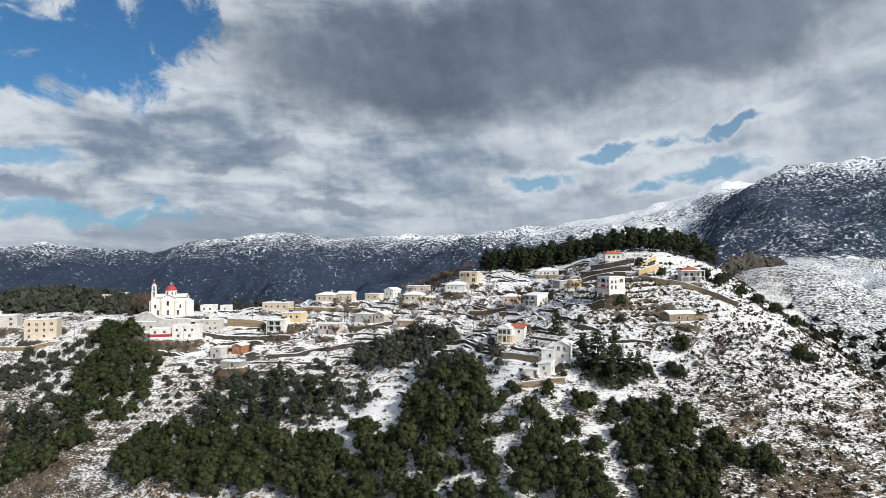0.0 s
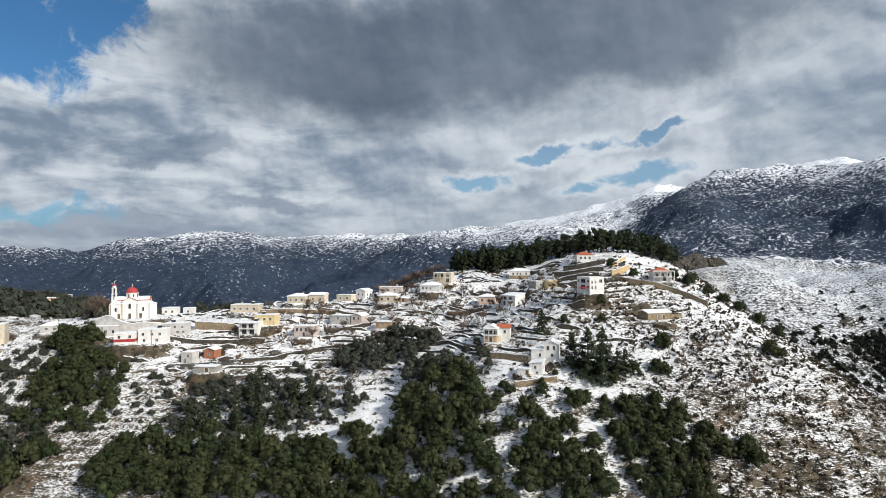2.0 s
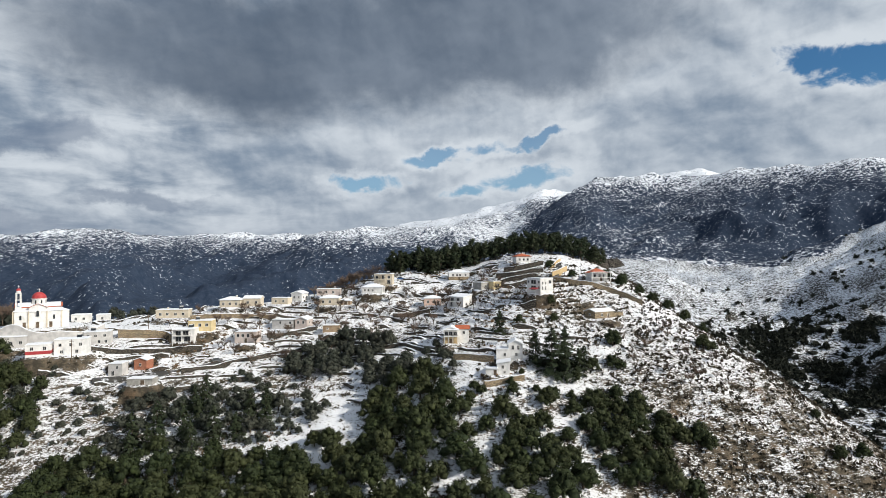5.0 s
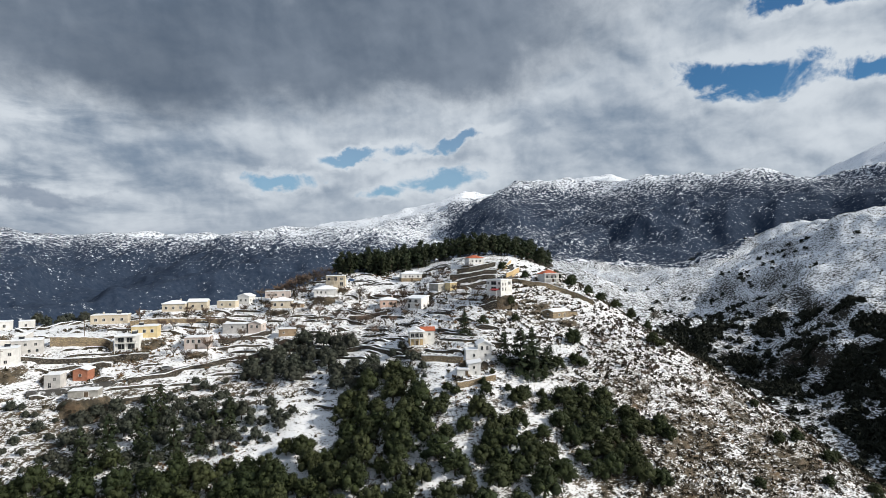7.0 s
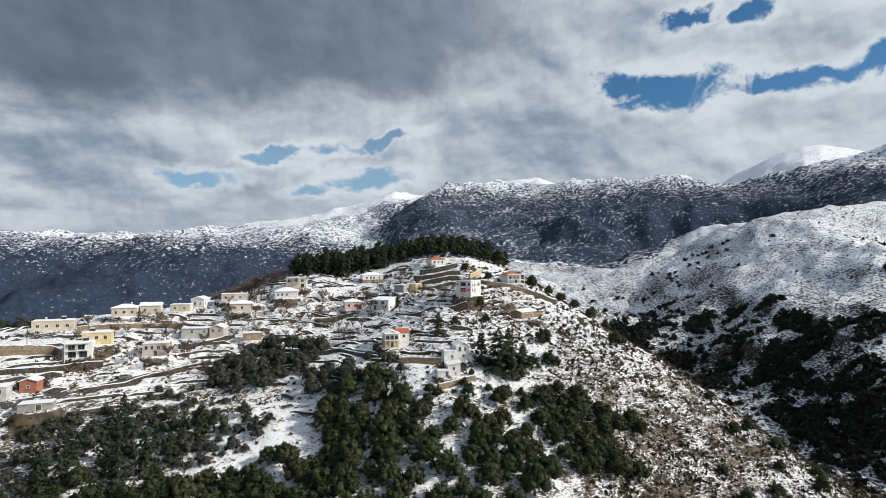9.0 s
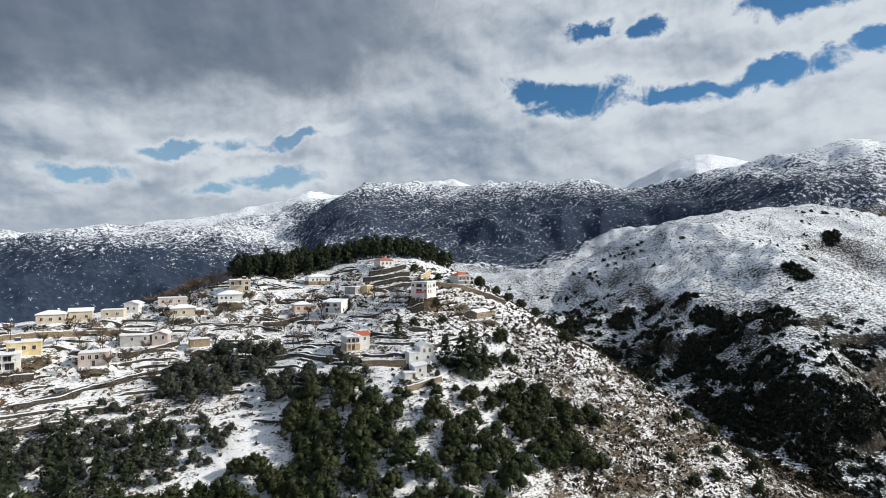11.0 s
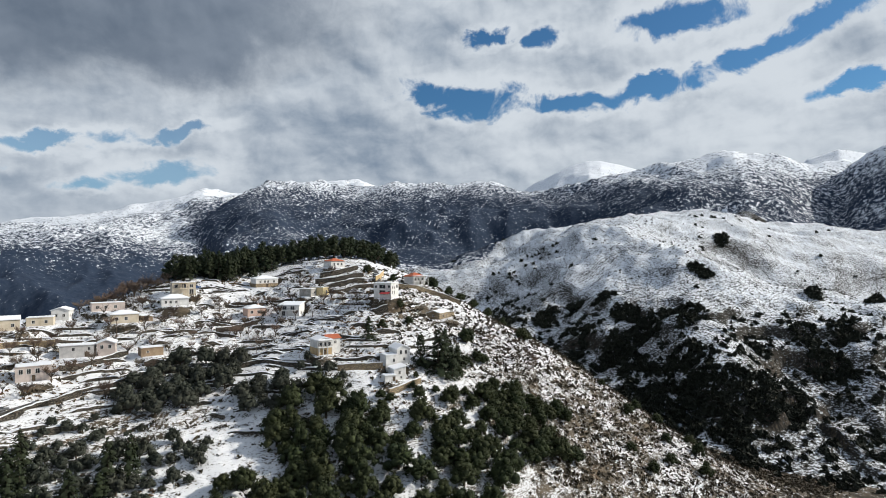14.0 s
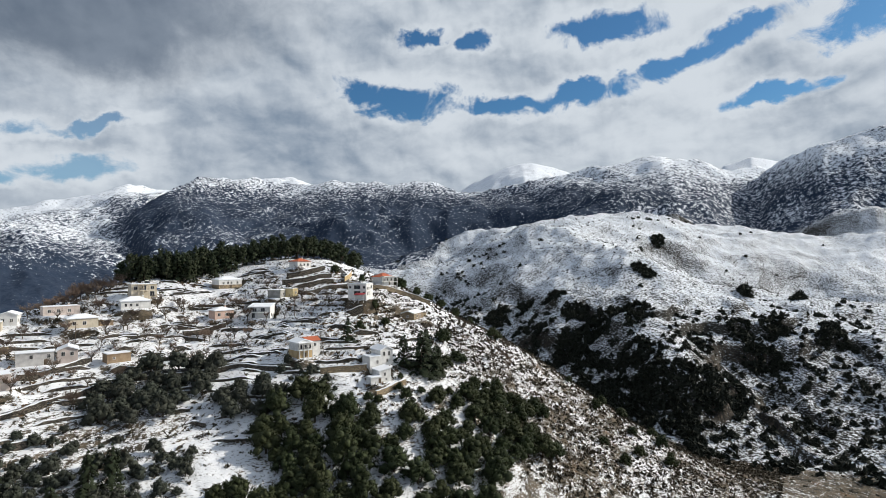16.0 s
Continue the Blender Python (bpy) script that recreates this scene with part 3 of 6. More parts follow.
# ---- houses ----
SIZE = (0.94, 0.94, 0.87)


def wall_spot(side, w, d, along, z, out):
    """A pose on one wall (front -y, back +y, right +x, left -x): x along the wall, y inwards, z up."""
    if side == "front":
        return pose(along, -d / 2 - out, z)
    if side == "back":
        return pose(-along, d / 2 + out, z, 0, 0, 180)
    if side == "right":
        return pose(w / 2 + out, along, z, 0, 0, 90)
    return pose(-w / 2 - out, -along, z, 0, 0, -90)


def add_window(home, m, ww, hh, frame_mat, glass=None, arched=False):
    """A window: a raised surround with a sill, and the pane set back in it."""
    bm, t = bmesh.new(), 0.12
    for b in ((-ww / 2 - t, -0.05, 0, -ww / 2, 0.14, hh), (ww / 2, -0.05, 0, ww / 2 + t, 0.14, hh), (-ww / 2 - t, -0.05, hh, ww / 2 + t, 0.14, hh + t), (-ww / 2 - t - 0.05, -0.14, -0.1, ww / 2 + t + 0.05, 0.14, 0)):
        box(bm, *b)
    win = part("window", bm, frame_mat, home)
    win.matrix_local = m
    pane = part("pane", box(bmesh.new(), -ww / 2, 0.03 - 0.05, 0.0, ww / 2, 0.10, hh), GLASS, win, "dark glass pane")
    mull = part("mullion", box(bmesh.new(), -0.03, -0.045, 0, 0.03, -0.02, hh), frame_mat, win)
    return win


def add_door(home, m, ww, hh, material=None):
    bm, t = bmesh.new(), 0.12
    for b in ((-ww / 2 - t, -0.05, 0, -ww / 2, 0.12, hh), (ww / 2, -0.05, 0, ww / 2 + t, 0.12, hh), (-ww / 2 - t, -0.05, hh, ww / 2 + t, 0.12, hh + t)):
        box(bm, *b)
    frame_ob = part("door", bm, TRIM, home)
    frame_ob.matrix_local = m
    part("door_leaf", box(bmesh.new(), -ww / 2, -0.02, 0, ww / 2, 0.10, hh), material or DARKWOOD, frame_ob, "dark wooden door leaf")
    return frame_ob


def roof_shape(kind, w, d, z, rise_m, over, snow):
    """The points of a roof: hip, gable (ridge along x), gabley (ridge along y) or shed, thickened upwards."""
    a, b = w / 2 + over, d / 2 + over
    lo = [(-a, -b, z), (a, -b, z), (a, b, z), (-a, b, z)]
    th = 0.14 if not snow else 0.34
    if kind == "hip":
        s = min(a, b)
        r = [(-(a - s), 0, z + rise_m), (a - s, 0, z + rise_m)] if a > b else [(0, -(b - s), z + rise_m), (0, b - s, z + rise_m)]
        top = [(p[0], p[1], p[2] + th) for p in lo] + [(p[0], p[1], p[2] + th) for p in r]
        pts = lo + top
        f = [(0, 3, 2, 1), (0, 1, 5, 4), (1, 2, 6, 5), (2, 3, 7, 6), (3, 0, 4, 7)]
        f += [(4, 5, 9, 8), (6, 7, 8, 9), (5, 6, 9), (7, 4, 8)] if a > b else [(4, 5, 8), (5, 6, 9, 8), (6, 7, 9), (7, 4, 8, 9)]
        return solid(pts, f)
    if kind == "gable":
        prof = [(-b, z), (0, z + rise_m), (b, z)]
        pts = [(x, y, zz + dz) for x in (-a, a) for dz in (0, th) for y, zz in prof]
        return solid(pts, [(0, 1, 7, 6), (1, 2, 8, 7), (3, 9, 10, 4), (4, 10, 11, 5), (0, 3, 4, 1), (1, 4, 5, 2), (6, 7, 10, 9), (7, 8, 11, 10), (0, 6, 9, 3), (2, 5, 11, 8)])
    if kind == "gabley":
        prof = [(-a, z), (0, z + rise_m), (a, z)]
        pts = [(x, y, zz + dz) for y in (-b, b) for dz in (0, th) for x, zz in prof]
        return solid(pts, [(0, 6, 7, 1), (1, 7, 8, 2), (3, 4, 10, 9), (4, 5, 11, 10), (0, 1, 4, 3), (1, 2, 5, 4), (6, 9, 10, 7), (7, 10, 11, 8), (0, 3, 9, 6), (2, 8, 11, 5)])
    # shed: low at the front for a positive rise, at the left for shedx
    if kind == "shedx":
        h = [z, z + rise_m, z + rise_m, z]
    else:
        h = [z, z, z + rise_m, z + rise_m]
    pts = [(p[0], p[1], h[i]) for i, p in enumerate(lo)] + [(p[0], p[1], h[i] + th) for i, p in enumerate(lo)]
    return solid(pts, [(0, 3, 2, 1), (4, 5, 6, 7), (0, 1, 5, 4), (1, 2, 6, 5), (2, 3, 7, 6), (3, 0, 4, 7)])


def walls(kind, w, d, h, rise_m, deep):
    """The solid of the walls, with gables where the roof has them."""
    a, b = w / 2, d / 2
    pts = [(-a, -b, -deep), (a, -b, -deep), (a, b, -deep), (-a, b, -deep)]
    top = {"shed": (h, h, h + rise_m, h + rise_m), "shedx": (h, h + rise_m, h + rise_m, h)}.get(kind, (h,) * 4)
    pts += [(p[0], p[1], top[i]) for i, p in enumerate(pts)]
    f = [(3, 2, 1, 0), (0, 1, 5, 4), (1, 2, 6, 5), (2, 3, 7, 6), (3, 0, 4, 7)]
    if kind == "gable":
        pts += [(-a, 0, h + rise_m - 0.02), (a, 0, h + rise_m - 0.02)]
        f[2], f[4] = (1, 2, 6, 9, 5), (3, 0, 4, 8, 7)
        f += [(4, 5, 9, 8), (6, 7, 8, 9)]
    elif kind == "gabley":
        pts += [(0, -b, h + rise_m - 0.02), (0, b, h + rise_m - 0.02)]
        f[1], f[3] = (0, 1, 5, 8, 4), (2, 3, 7, 9, 6)
        f += [(5, 6, 9, 8), (7, 4, 8, 9)]
    else:
        f += [(4, 5, 6, 7)]
    return solid(pts, f)


def house(x, y, z, turn, w, d, h, roof="flat", rise_m=1.2, wall=None, roof_mat=None, openings=(), label="", name="house", over=0.35, deep=2.5, trim=None, category="house"):
    """A house on its plot. openings: side, place along it, height above the floor, width, height, and w for a window or d for a door."""
    home = thing(name, pose(x, y, EYE + z, 0, 0, turn), label, category, "village houses")
    home.scale = SIZE
    part("wall", walls(roof, w, d, h, rise_m, deep), wall or WHITE, home)
    if roof == "flat":
        bm = bmesh.new()
        box(bm, -w / 2 - 0.15, -d / 2 - 0.15, h - 0.02, w / 2 + 0.15, d / 2 + 0.15, h + 0.18)
        part("roof", bm, wall or WHITE, home)
        bm = box(bmesh.new(), -w / 2 - 0.05, -d / 2 - 0.05, h + 0.18, w / 2 + 0.05, d / 2 + 0.05, h + 0.42)
        bmesh.ops.bevel(bm, geom=bm.edges[:], offset=0.1, segments=2, affect="EDGES")
        part("roof_snow", bm, roof_mat or CAP, home, "layer of snow on the flat roof")
    else:
        snowy = roof_mat is None
        part("roof", roof_shape(roof, w, d, h, rise_m, over, snowy), roof_mat or CAP, home, "" if not snowy else "roof under a layer of snow")
    for side, along, zz, ww, hh, kind in openings:
        m = wall_spot(side, w, d, along, zz, 0.0)
        if kind == "d":
            add_door(home, m, ww, hh)
        else:
            add_window(home, m, ww, hh, trim or TRIM)
    return home


def row(side, z, ww, hh, *places):
    return [(side, p, z, ww, hh, "w") for p in places]


# ---- the village: plots first, then the land round them ----
F, B, R, L = "front", "back", "right", "left"
HOUSES = []


def lot(**spec):
    """A house to be built, and the level plot that it stands on."""
    spec["z"] += 1.3 if spec["x"] < -40 else 0.4
    HOUSES.append(spec)
    PLOTS.append((spec["x"], spec["y"], spec["z"], 0.52 * max(spec["w"], spec["d"])))


lot(x=100.8, y=235.5, z=-9.1, turn=-8, w=8, d=7, h=4.4, roof="hip", rise_m=2.1, wall=WHITE, roof_mat=TILES, label="white house with a red hipped tile roof", openings=row(F, 2.3, 1.0, 1.3, -2.4, 0, 2.4) + row(R, 2.3, 1.0, 1.3, -2, 1.5) + [(F, 0.8, 0.1, 1.1, 2.1, "d")])
# the two wide left panes are dark in place of the open balconies' shade
lot(x=63.6, y=218, z=-12.8, turn=17, w=7.2, d=8.4, h=6.8, wall=WHITE, label="white three-storey house with open balconies and a flat roof", openings=row(F, 4.6, 1.4, 1.4, 1.9) + row(F, 4.3, 0.7, 1.1, -2.4, -0.7) + row(F, 1.8, 0.7, 1.5, -2.4, -0.7) + row(L, 4.8, 1.0, 1.1, 3.2, -3.2) + row(L, 2.2, 0.9, 1.1, 3.2) + row(L, 4.5, 2.8, 1.7, 0) + row(L, 1.7, 2.8, 1.9, 0))
lot(x=84, y=207, z=-22.3, turn=14, w=11, d=6, h=2.9, roof="gable", rise_m=1.1, wall=STONE, label="long low barn of tan rubble stone under a snowy roof", name="barn", category="barn", openings=[(F, -1.5, 0.9, 0.9, 1.2, "w"), (F, 2.2, 0.1, 1.0, 1.9, "d")] + row(L, 1.2, 0.8, 0.9, 0))
lot(x=79, y=268, z=-0.6, turn=-8, w=8, d=7, h=3.4, roof="hip", rise_m=1.6, wall=WHITE, roof_mat=TILES, label="small white house with a red roof half under snow", openings=row(F, 1.1, 0.9, 1.2, -2.2, 0, 2.2))
lot(x=52, y=286, z=-9.4, turn=-14, w=11, d=8, h=4.4, roof="hip", rise_m=1.5, wall=WHITE, label="white house on a stone basement with a snowy hipped roof", openings=row(F, 2.4, 0.8, 1.1, -3.4, -1.2, 0.4, 3.4) + row(R, 2.4, 0.8, 1.1, -1.5, 1.5))
lot(x=40, y=249, z=-19.8, turn=-58, w=9, d=6.5, h=4.9, roof="shed", rise_m=1.2, wall=WHITE, label="white two-storey house with a balcony and snowy roof", openings=row(F, 3.0, 1.6, 1.5, -2, 1.5) + row(F, 0.2, 1.1, 2.1, -2.5) + row(R, 0.9, 0.9, 1.1, -1.0) + row(R, 0.9, 0.5, 1.0, 1.6))
lot(x=23, y=210, z=-29.6, turn=-18, w=5.6, d=7, h=5.6, roof="gabley", rise_m=1.2, wall=WHITE, label="narrow white house on an ochre stone ground storey", openings=row(F, 3.4, 1.3, 1.4, -1.7, 0, 1.7) + row(R, 3.4, 0.8, 1.2, 0))
lot(x=39, y=188, z=-32.6, turn=-22, w=5.0, d=7, h=5.6, roof="gabley", rise_m=1.5, wall=WHITE, label="white gabled two-storey house under snow", openings=row(F, 3.7, 0.75, 1.5, -1.0, 1.0) + row(F, 1.2, 0.7, 1.1, 0.3) + row(R, 3.4, 0.7, 1.2, 0))
lot(x=34.6, y=188.8, z=-32.6, turn=-22, w=4.4, d=5.5, h=3.6, wall=WHITE, label="low white wing of the gabled house with a flat snowy roof", openings=row(F, 1.1, 0.7, 1.2, 0.8))
lot(x=32.5, y=183, z=-36.6, turn=-24, w=4.4, d=5.5, h=4.1, roof="shedx", rise_m=0.9, wall=WHITE, label="small white house with a sloping snowy roof", openings=row(F, 2.3, 0.7, 1.1, -0.2) + row(F, 0.6, 0.6, 0.8, 0.4) + row(R, 1.9, 0.6, 1.0, 0))
lot(x=28.2, y=182.6, z=-36.6, turn=-24, w=4.2, d=3.6, h=2.2, wall=WHITE, label="low white outbuilding with a dark doorway", name="shed", category="shed", openings=[(F, 1.2, 0.1, 1.0, 1.8, "d")])
lot(x=31, y=262, z=-19.8, turn=-16, w=8, d=7, h=3.6, roof="hip", rise_m=1.3, wall=PINK, label="pink house with a snowy hipped roof", openings=row(F, 1.3, 1.0, 1.2, -2.2, 0.9) + [(F, 2.9, 0.1, 1.0, 2.0, "d")])
lot(x=57, y=252, z=-12.6, turn=20, w=5, d=6.5, h=3.9, wall=YELLOW, label="small yellow house with a flat roof", openings=row(F, 1.4, 0.9, 1.1, 0.5))
lot(x=52, y=253.5, z=-12.6, turn=20, w=5.5, d=6, h=3.4, wall=CONCRETE, label="unfinished grey-brown flat-roofed annexe", openings=row(F, 1.2, 0.9, 1.1, 0))
lot(x=13.5, y=287, z=-11, turn=-20, w=9.5, d=7.5, h=5.6, wall=CREAM, label="cream two-storey house with pillared veranda", openings=row(F, 3.4, 1.2, 1.4, -3.2, 3.0) + row(F, 0.4, 1.6, 2.1, 3.0) + row(F, 3.2, 1.4, 1.9, 0))
lot(x=7, y=281, z=-14.8, turn=-22, w=10.5, d=7.5, h=3.2, roof="hip", rise_m=1.7, wall=WHITE, label="white cottage under a deep snowy hipped roof", openings=row(F, 1.1, 0.8, 1.1, -3.6, -1.8, 0.4) + row(R, 1.1, 0.8, 1.1, -1.5, 1.5))
lot(x=-26.3, y=300, z=-18.8, turn=-32, w=6, d=7, h=4.0, roof="gabley", rise_m=1.3, wall=WHITE, label="small white gabled house under snow", openings=row(F, 1.4, 0.8, 1.2, -1.3, 1.3) + row(R, 1.3, 0.8, 1.2, -1.5, 1.5))
lot(x=-35, y=294, z=-19.8, turn=-24, w=8.5, d=6, h=3.2, wall=CREAM, label="low cream flat-roofed house", openings=row(F, 1.1, 0.9, 1.1, -2, 2))
lot(x=-13.8, y=277, z=-19.6, turn=-18, w=9.5, d=7, h=3.6, roof="hip", rise_m=1.4, wall=CREAM, label="cream house with a snowy hipped roof", openings=row(F, 1.2, 1.0, 1.3, -2.8, 0.4) + row(R, 1.2, 0.9, 1.2, 0))
lot(x=-6.5, y=276, z=-19.6, turn=-18, w=4.5, d=5.5, h=2.5, roof="shedx", rise_m=-0.5, wall=BROWN, label="brown lean-to under a snowy roof", name="shed", category="shed", openings=[(F, 0, 0.1, 1.6, 2.0, "d")])
lot(x=-12.5, y=295, z=-16.2, turn=-14, w=12, d=6, h=3.4, wall=ROSE, label="long faded rose flat-roofed house", openings=row(F, 1.2, 1.0, 1.2, -4, -1, 2.5))
lot(x=-27, y=258, z=-27.8, turn=-26, w=5.5, d=7, h=4.4, roof="gabley", rise_m=1.3, wall=ROSE, label="old rendered house with a gable", openings=row(F, 2.6, 0.9, 1.3, -1.2, 1.2) + row(R, 2.4, 0.8, 1.2, 0))
lot(x=-34.5, y=261, z=-27.8, turn=-26, w=10, d=6, h=4.2, wall=GREYW, label="long old grey house with a snowy roof", openings=row(F, 2.4, 0.8, 1.2, 3.6, -1) + [(F, 2.8, 0.1, 1.0, 1.9, "d")])
lot(x=-16.2, y=250.5, z=-28.8, turn=-12, w=7.2, d=5, h=3.0, wall=BROWN, label="brown stone storehouse with a flat roof", name="shed", category="shed", openings=row(F, 1.4, 0.6, 0.6, -1.5))
lot(x=-49.2, y=252, z=-32.6, turn=-16, w=9.2, d=7, h=4.8, wall=ROSE, label="rose-grey house with arched windows and flat roof", openings=row(F, 2.6, 1.0, 1.5, -3.2, -1.2, 1.0) + row(F, 2.6, 0.9, 1.2, 3.2) + [(F, 0, 0.1, 1.0, 2.0, "d")])
# the wide dark panes stand in for the shade of the deep balconies
lot(x=-72.5, y=255, z=-31.6, turn=-10, w=8.4, d=7, h=5.6, wall=WHITE, label="modern white two-storey house with deep dark balconies", openings=row(F, 3.2, 2.0, 1.8, -2.2, 0.8) + row(F, 0.3, 2.4, 2.1, -2.0, 1.4))
lot(x=-67.2, y=260, z=-28.2, turn=-10, w=9.5, d=7, h=4.6, wall=YELLOW, label="small yellow house with a flat roof", openings=row(F, 2.2, 1.0, 1.3, -2.8, 0, 2.8))
lot(x=-80.5, y=281, z=-24.4, turn=-8, w=14, d=7, h=3.8, wall=CREAM, label="long cream flat-roofed house", openings=row(F, 1.3, 1.0, 1.2, -5, -2, 1.5, 4.8))
lot(x=-47.7, y=285, z=-20.6, turn=-14, w=8, d=6.5, h=4.0, roof="gable", rise_m=1.2, wall=CREAM, label="cream gabled house with snow on the roof", openings=row(F, 1.4, 0.9, 1.2, -2, 2))
lot(x=-57, y=284, z=-20.7, turn=-14, w=9.5, d=7, h=3.6, roof="hip", rise_m=1.4, wall=CREAM, label="cream house with a snowy hipped roof", openings=row(F, 1.2, 0.9, 1.2, -3, 0, 3))
lot(x=-103.9, y=258, z=-31.4, turn=6, w=9.5, d=7.5, h=5.2, wall=GREYW, label="grey-white two-storey flat-roofed house", openings=row(F, 3.2, 0.9, 1.1, -3.2, -0.6, 2.6) + row(F, 0.6, 0.9, 1.2, -3, 0.6, 3))
lot(x=-85.5, y=243, z=-39.6, turn=-20, w=5, d=5, h=4.0, roof="gabley", rise_m=1.0, wall=RUST, label="ruined house with rust-red plastered walls under snow", name="ruin", category="ruin", openings=row(F, 1.6, 0.7, 1.0, 0))
lot(x=-93, y=239, z=-40.8, turn=-14, w=5, d=5, h=5.0, wall=GREYW, label="abandoned grey house with empty windows", name="ruin", category="ruin", openings=row(F, 3.0, 0.8, 1.2, 0.8) + row(F, 0.4, 1.0, 1.9, -0.8))
lot(x=-83.4, y=229, z=-42.4, turn=-12, w=9, d=5, h=2.2, wall=CONCRETE, label="low concrete shed with snow on the roof", name="shed", category="shed", openings=[(F, 1, 0.1, 1.4, 1.8, "d")])
lot(x=-118.7, y=243, z=-33.0, turn=10, w=8, d=6, h=4.6, wall=WHITE, label="white house with a red-painted band", openings=row(F, 2.6, 0.9, 1.2, -2, 2))
lot(x=-109.5, y=247, z=-33.2, turn=4, w=11, d=7, h=6.0, wall=WHITE, label="white house with an outside stair and roof terrace", openings=row(F, 3.4, 0.9, 1.2, -3.5, 0, 3.2) + row(F, 0.6, 0.9, 1.2, -3, 2))
lot(x=-130.5, y=254, z=-31.0, turn=8, w=10, d=7, h=4.4, wall=GREYW, label="grey-white house with a flat snowy roof", openings=row(F, 1.4, 1.0, 1.3, -3, 0, 3))
lot(x=-156, y=264, z=-30.2, turn=16, w=11, d=7, h=3.2, roof="hip", rise_m=1.3, wall=GREYW, label="low house with a snowy hipped roof", openings=row(F, 1.2, 0.9, 1.1, -3, 0, 3))
lot(x=-179, y=258, z=-34.4, turn=20, w=13, d=9, h=9.4, wall=CREAM, label="large cream apartment house of three storeys", openings=row(F, 6.6, 1.0, 1.5, -4.5, -1.5, 1.5, 4.5) + row(F, 3.6, 1.0, 1.3, -4.5, -1.5, 1.5, 4.5) + row(F, 0.7, 1.0, 1.2, -4.5, 1.5) + row(R, 6.6, 1.0, 1.3, -2, 2))
lot(x=-201, y=266, z=-30, turn=20, w=10, d=8, h=5.6, wall=GREYW, label="grey house with dark windows", openings=row(F, 3.4, 1.2, 1.3, -2.5, 2.5) + row(F, 0.6, 1.2, 1.3, -2.5, 2.5))
lot(x=-119, y=293, z=-26.2, turn=0, w=7, d=6, h=3.6, wall=WHITE, label="small white house with a flat roof", openings=row(F, 1.2, 0.9, 1.2, -1.6, 1.6))
lot(x=-111, y=295, z=-26.4, turn=0, w=5, d=5, h=3.4, wall=WHITE, label="small white house with a flat roof", openings=row(F, 1.2, 0.8, 1.1, 0))
lot(x=-251, y=384, z=-21.8, turn=10, w=10, d=7, h=3.6, wall=CREAM, label="cream house on the far knoll", openings=row(F, 1.2, 1.0, 1.2, -3, 0, 3))
lot(x=-200, y=344, z=-23.6, turn=10, w=9, d=7, h=3.6, wall=PINK, label="pinkish house on the far knoll", openings=row(F, 1.2, 1.0, 1.2, -2.5, 2))
lot(x=-215, y=384, z=-24.2, turn=5, w=8, d=7, h=3.4, wall=CREAM, label="cream house on the far knoll", openings=row(F, 1.2, 1.0, 1.2, -2, 2))
CHURCH = (-127.6, 270.0, -24.0)
PLOTS.append((CHURCH[0], CHURCH[1], CHURCH[2], 15.0))
_p = np.array(PLOTS)
PLOT_OFF.extend(np.clip(_p[:, 2] - land(_p[:, 0], _p[:, 1]), -9, 9))
build_ground()
for s in HOUSES:
    house(**s)


# ---- trees ----
def mat_leaf(name, dark, light, twig):
    """Small leaves: each clump a little different, each tree too."""
    k = Mat(name, 0.7, 0, 0.2)
    c = k.mix(k.island(), dark, light)
    c = k.mix(k.ramp(k.noise(0.9, 4, 0.6), 0.35, 0.7), k.mix(0.6, c, dark), c)
    c = k.mix(k.math("MULTIPLY", k.random(), 0.6), c, twig)
    k.b.inputs["Subsurface Weight"].default_value = 0.0
    return k.done(c)


BARK = plain("bark", (0.05, 0.04, 0.03), (0.12, 0.095, 0.07), 3, 0.95, 0.6)
LEAF_OAK = mat_leaf("evergreen_oak_leaves", (0.015, 0.024, 0.010), (0.048, 0.064, 0.021), (0.050, 0.053, 0.022))
LEAF_OLIVE = mat_leaf("olive_leaves", (0.028, 0.034, 0.026), (0.078, 0.088, 0.066), (0.052, 0.052, 0.040))
LEAF_PINE = mat_leaf("pine_needles", (0.016, 0.026, 0.013), (0.046, 0.062, 0.028), (0.038, 0.044, 0.022))
TWIGS = mat_leaf("bare_twigs", (0.09, 0.06, 0.045), (0.20, 0.14, 0.105), (0.13, 0.11, 0.09))


def stem(bm, p, q, r0, r1, sides=5):
    p, q = Vector(p), Vector(q)
    turn = (q - p).to_track_quat("Z", "Y").to_matrix()
    rings = []
    for c, r in ((p, r0), (q, r1)):
        rings.append([bm.verts.new(c + turn @ Vector((math.cos(a) * r, math.sin(a) * r, 0))) for a in (2 * math.pi * i / sides for i in range(sides))])
    for i in range(sides):
        j = (i + 1) % sides
        bm.faces.new((rings[0][i], rings[0][j], rings[1][j], rings[1][i]))


def cross3(a, b):
    return (a[1] * b[2] - a[2] * b[1], a[2] * b[0] - a[0] * b[2], a[0] * b[1] - a[1] * b[0])


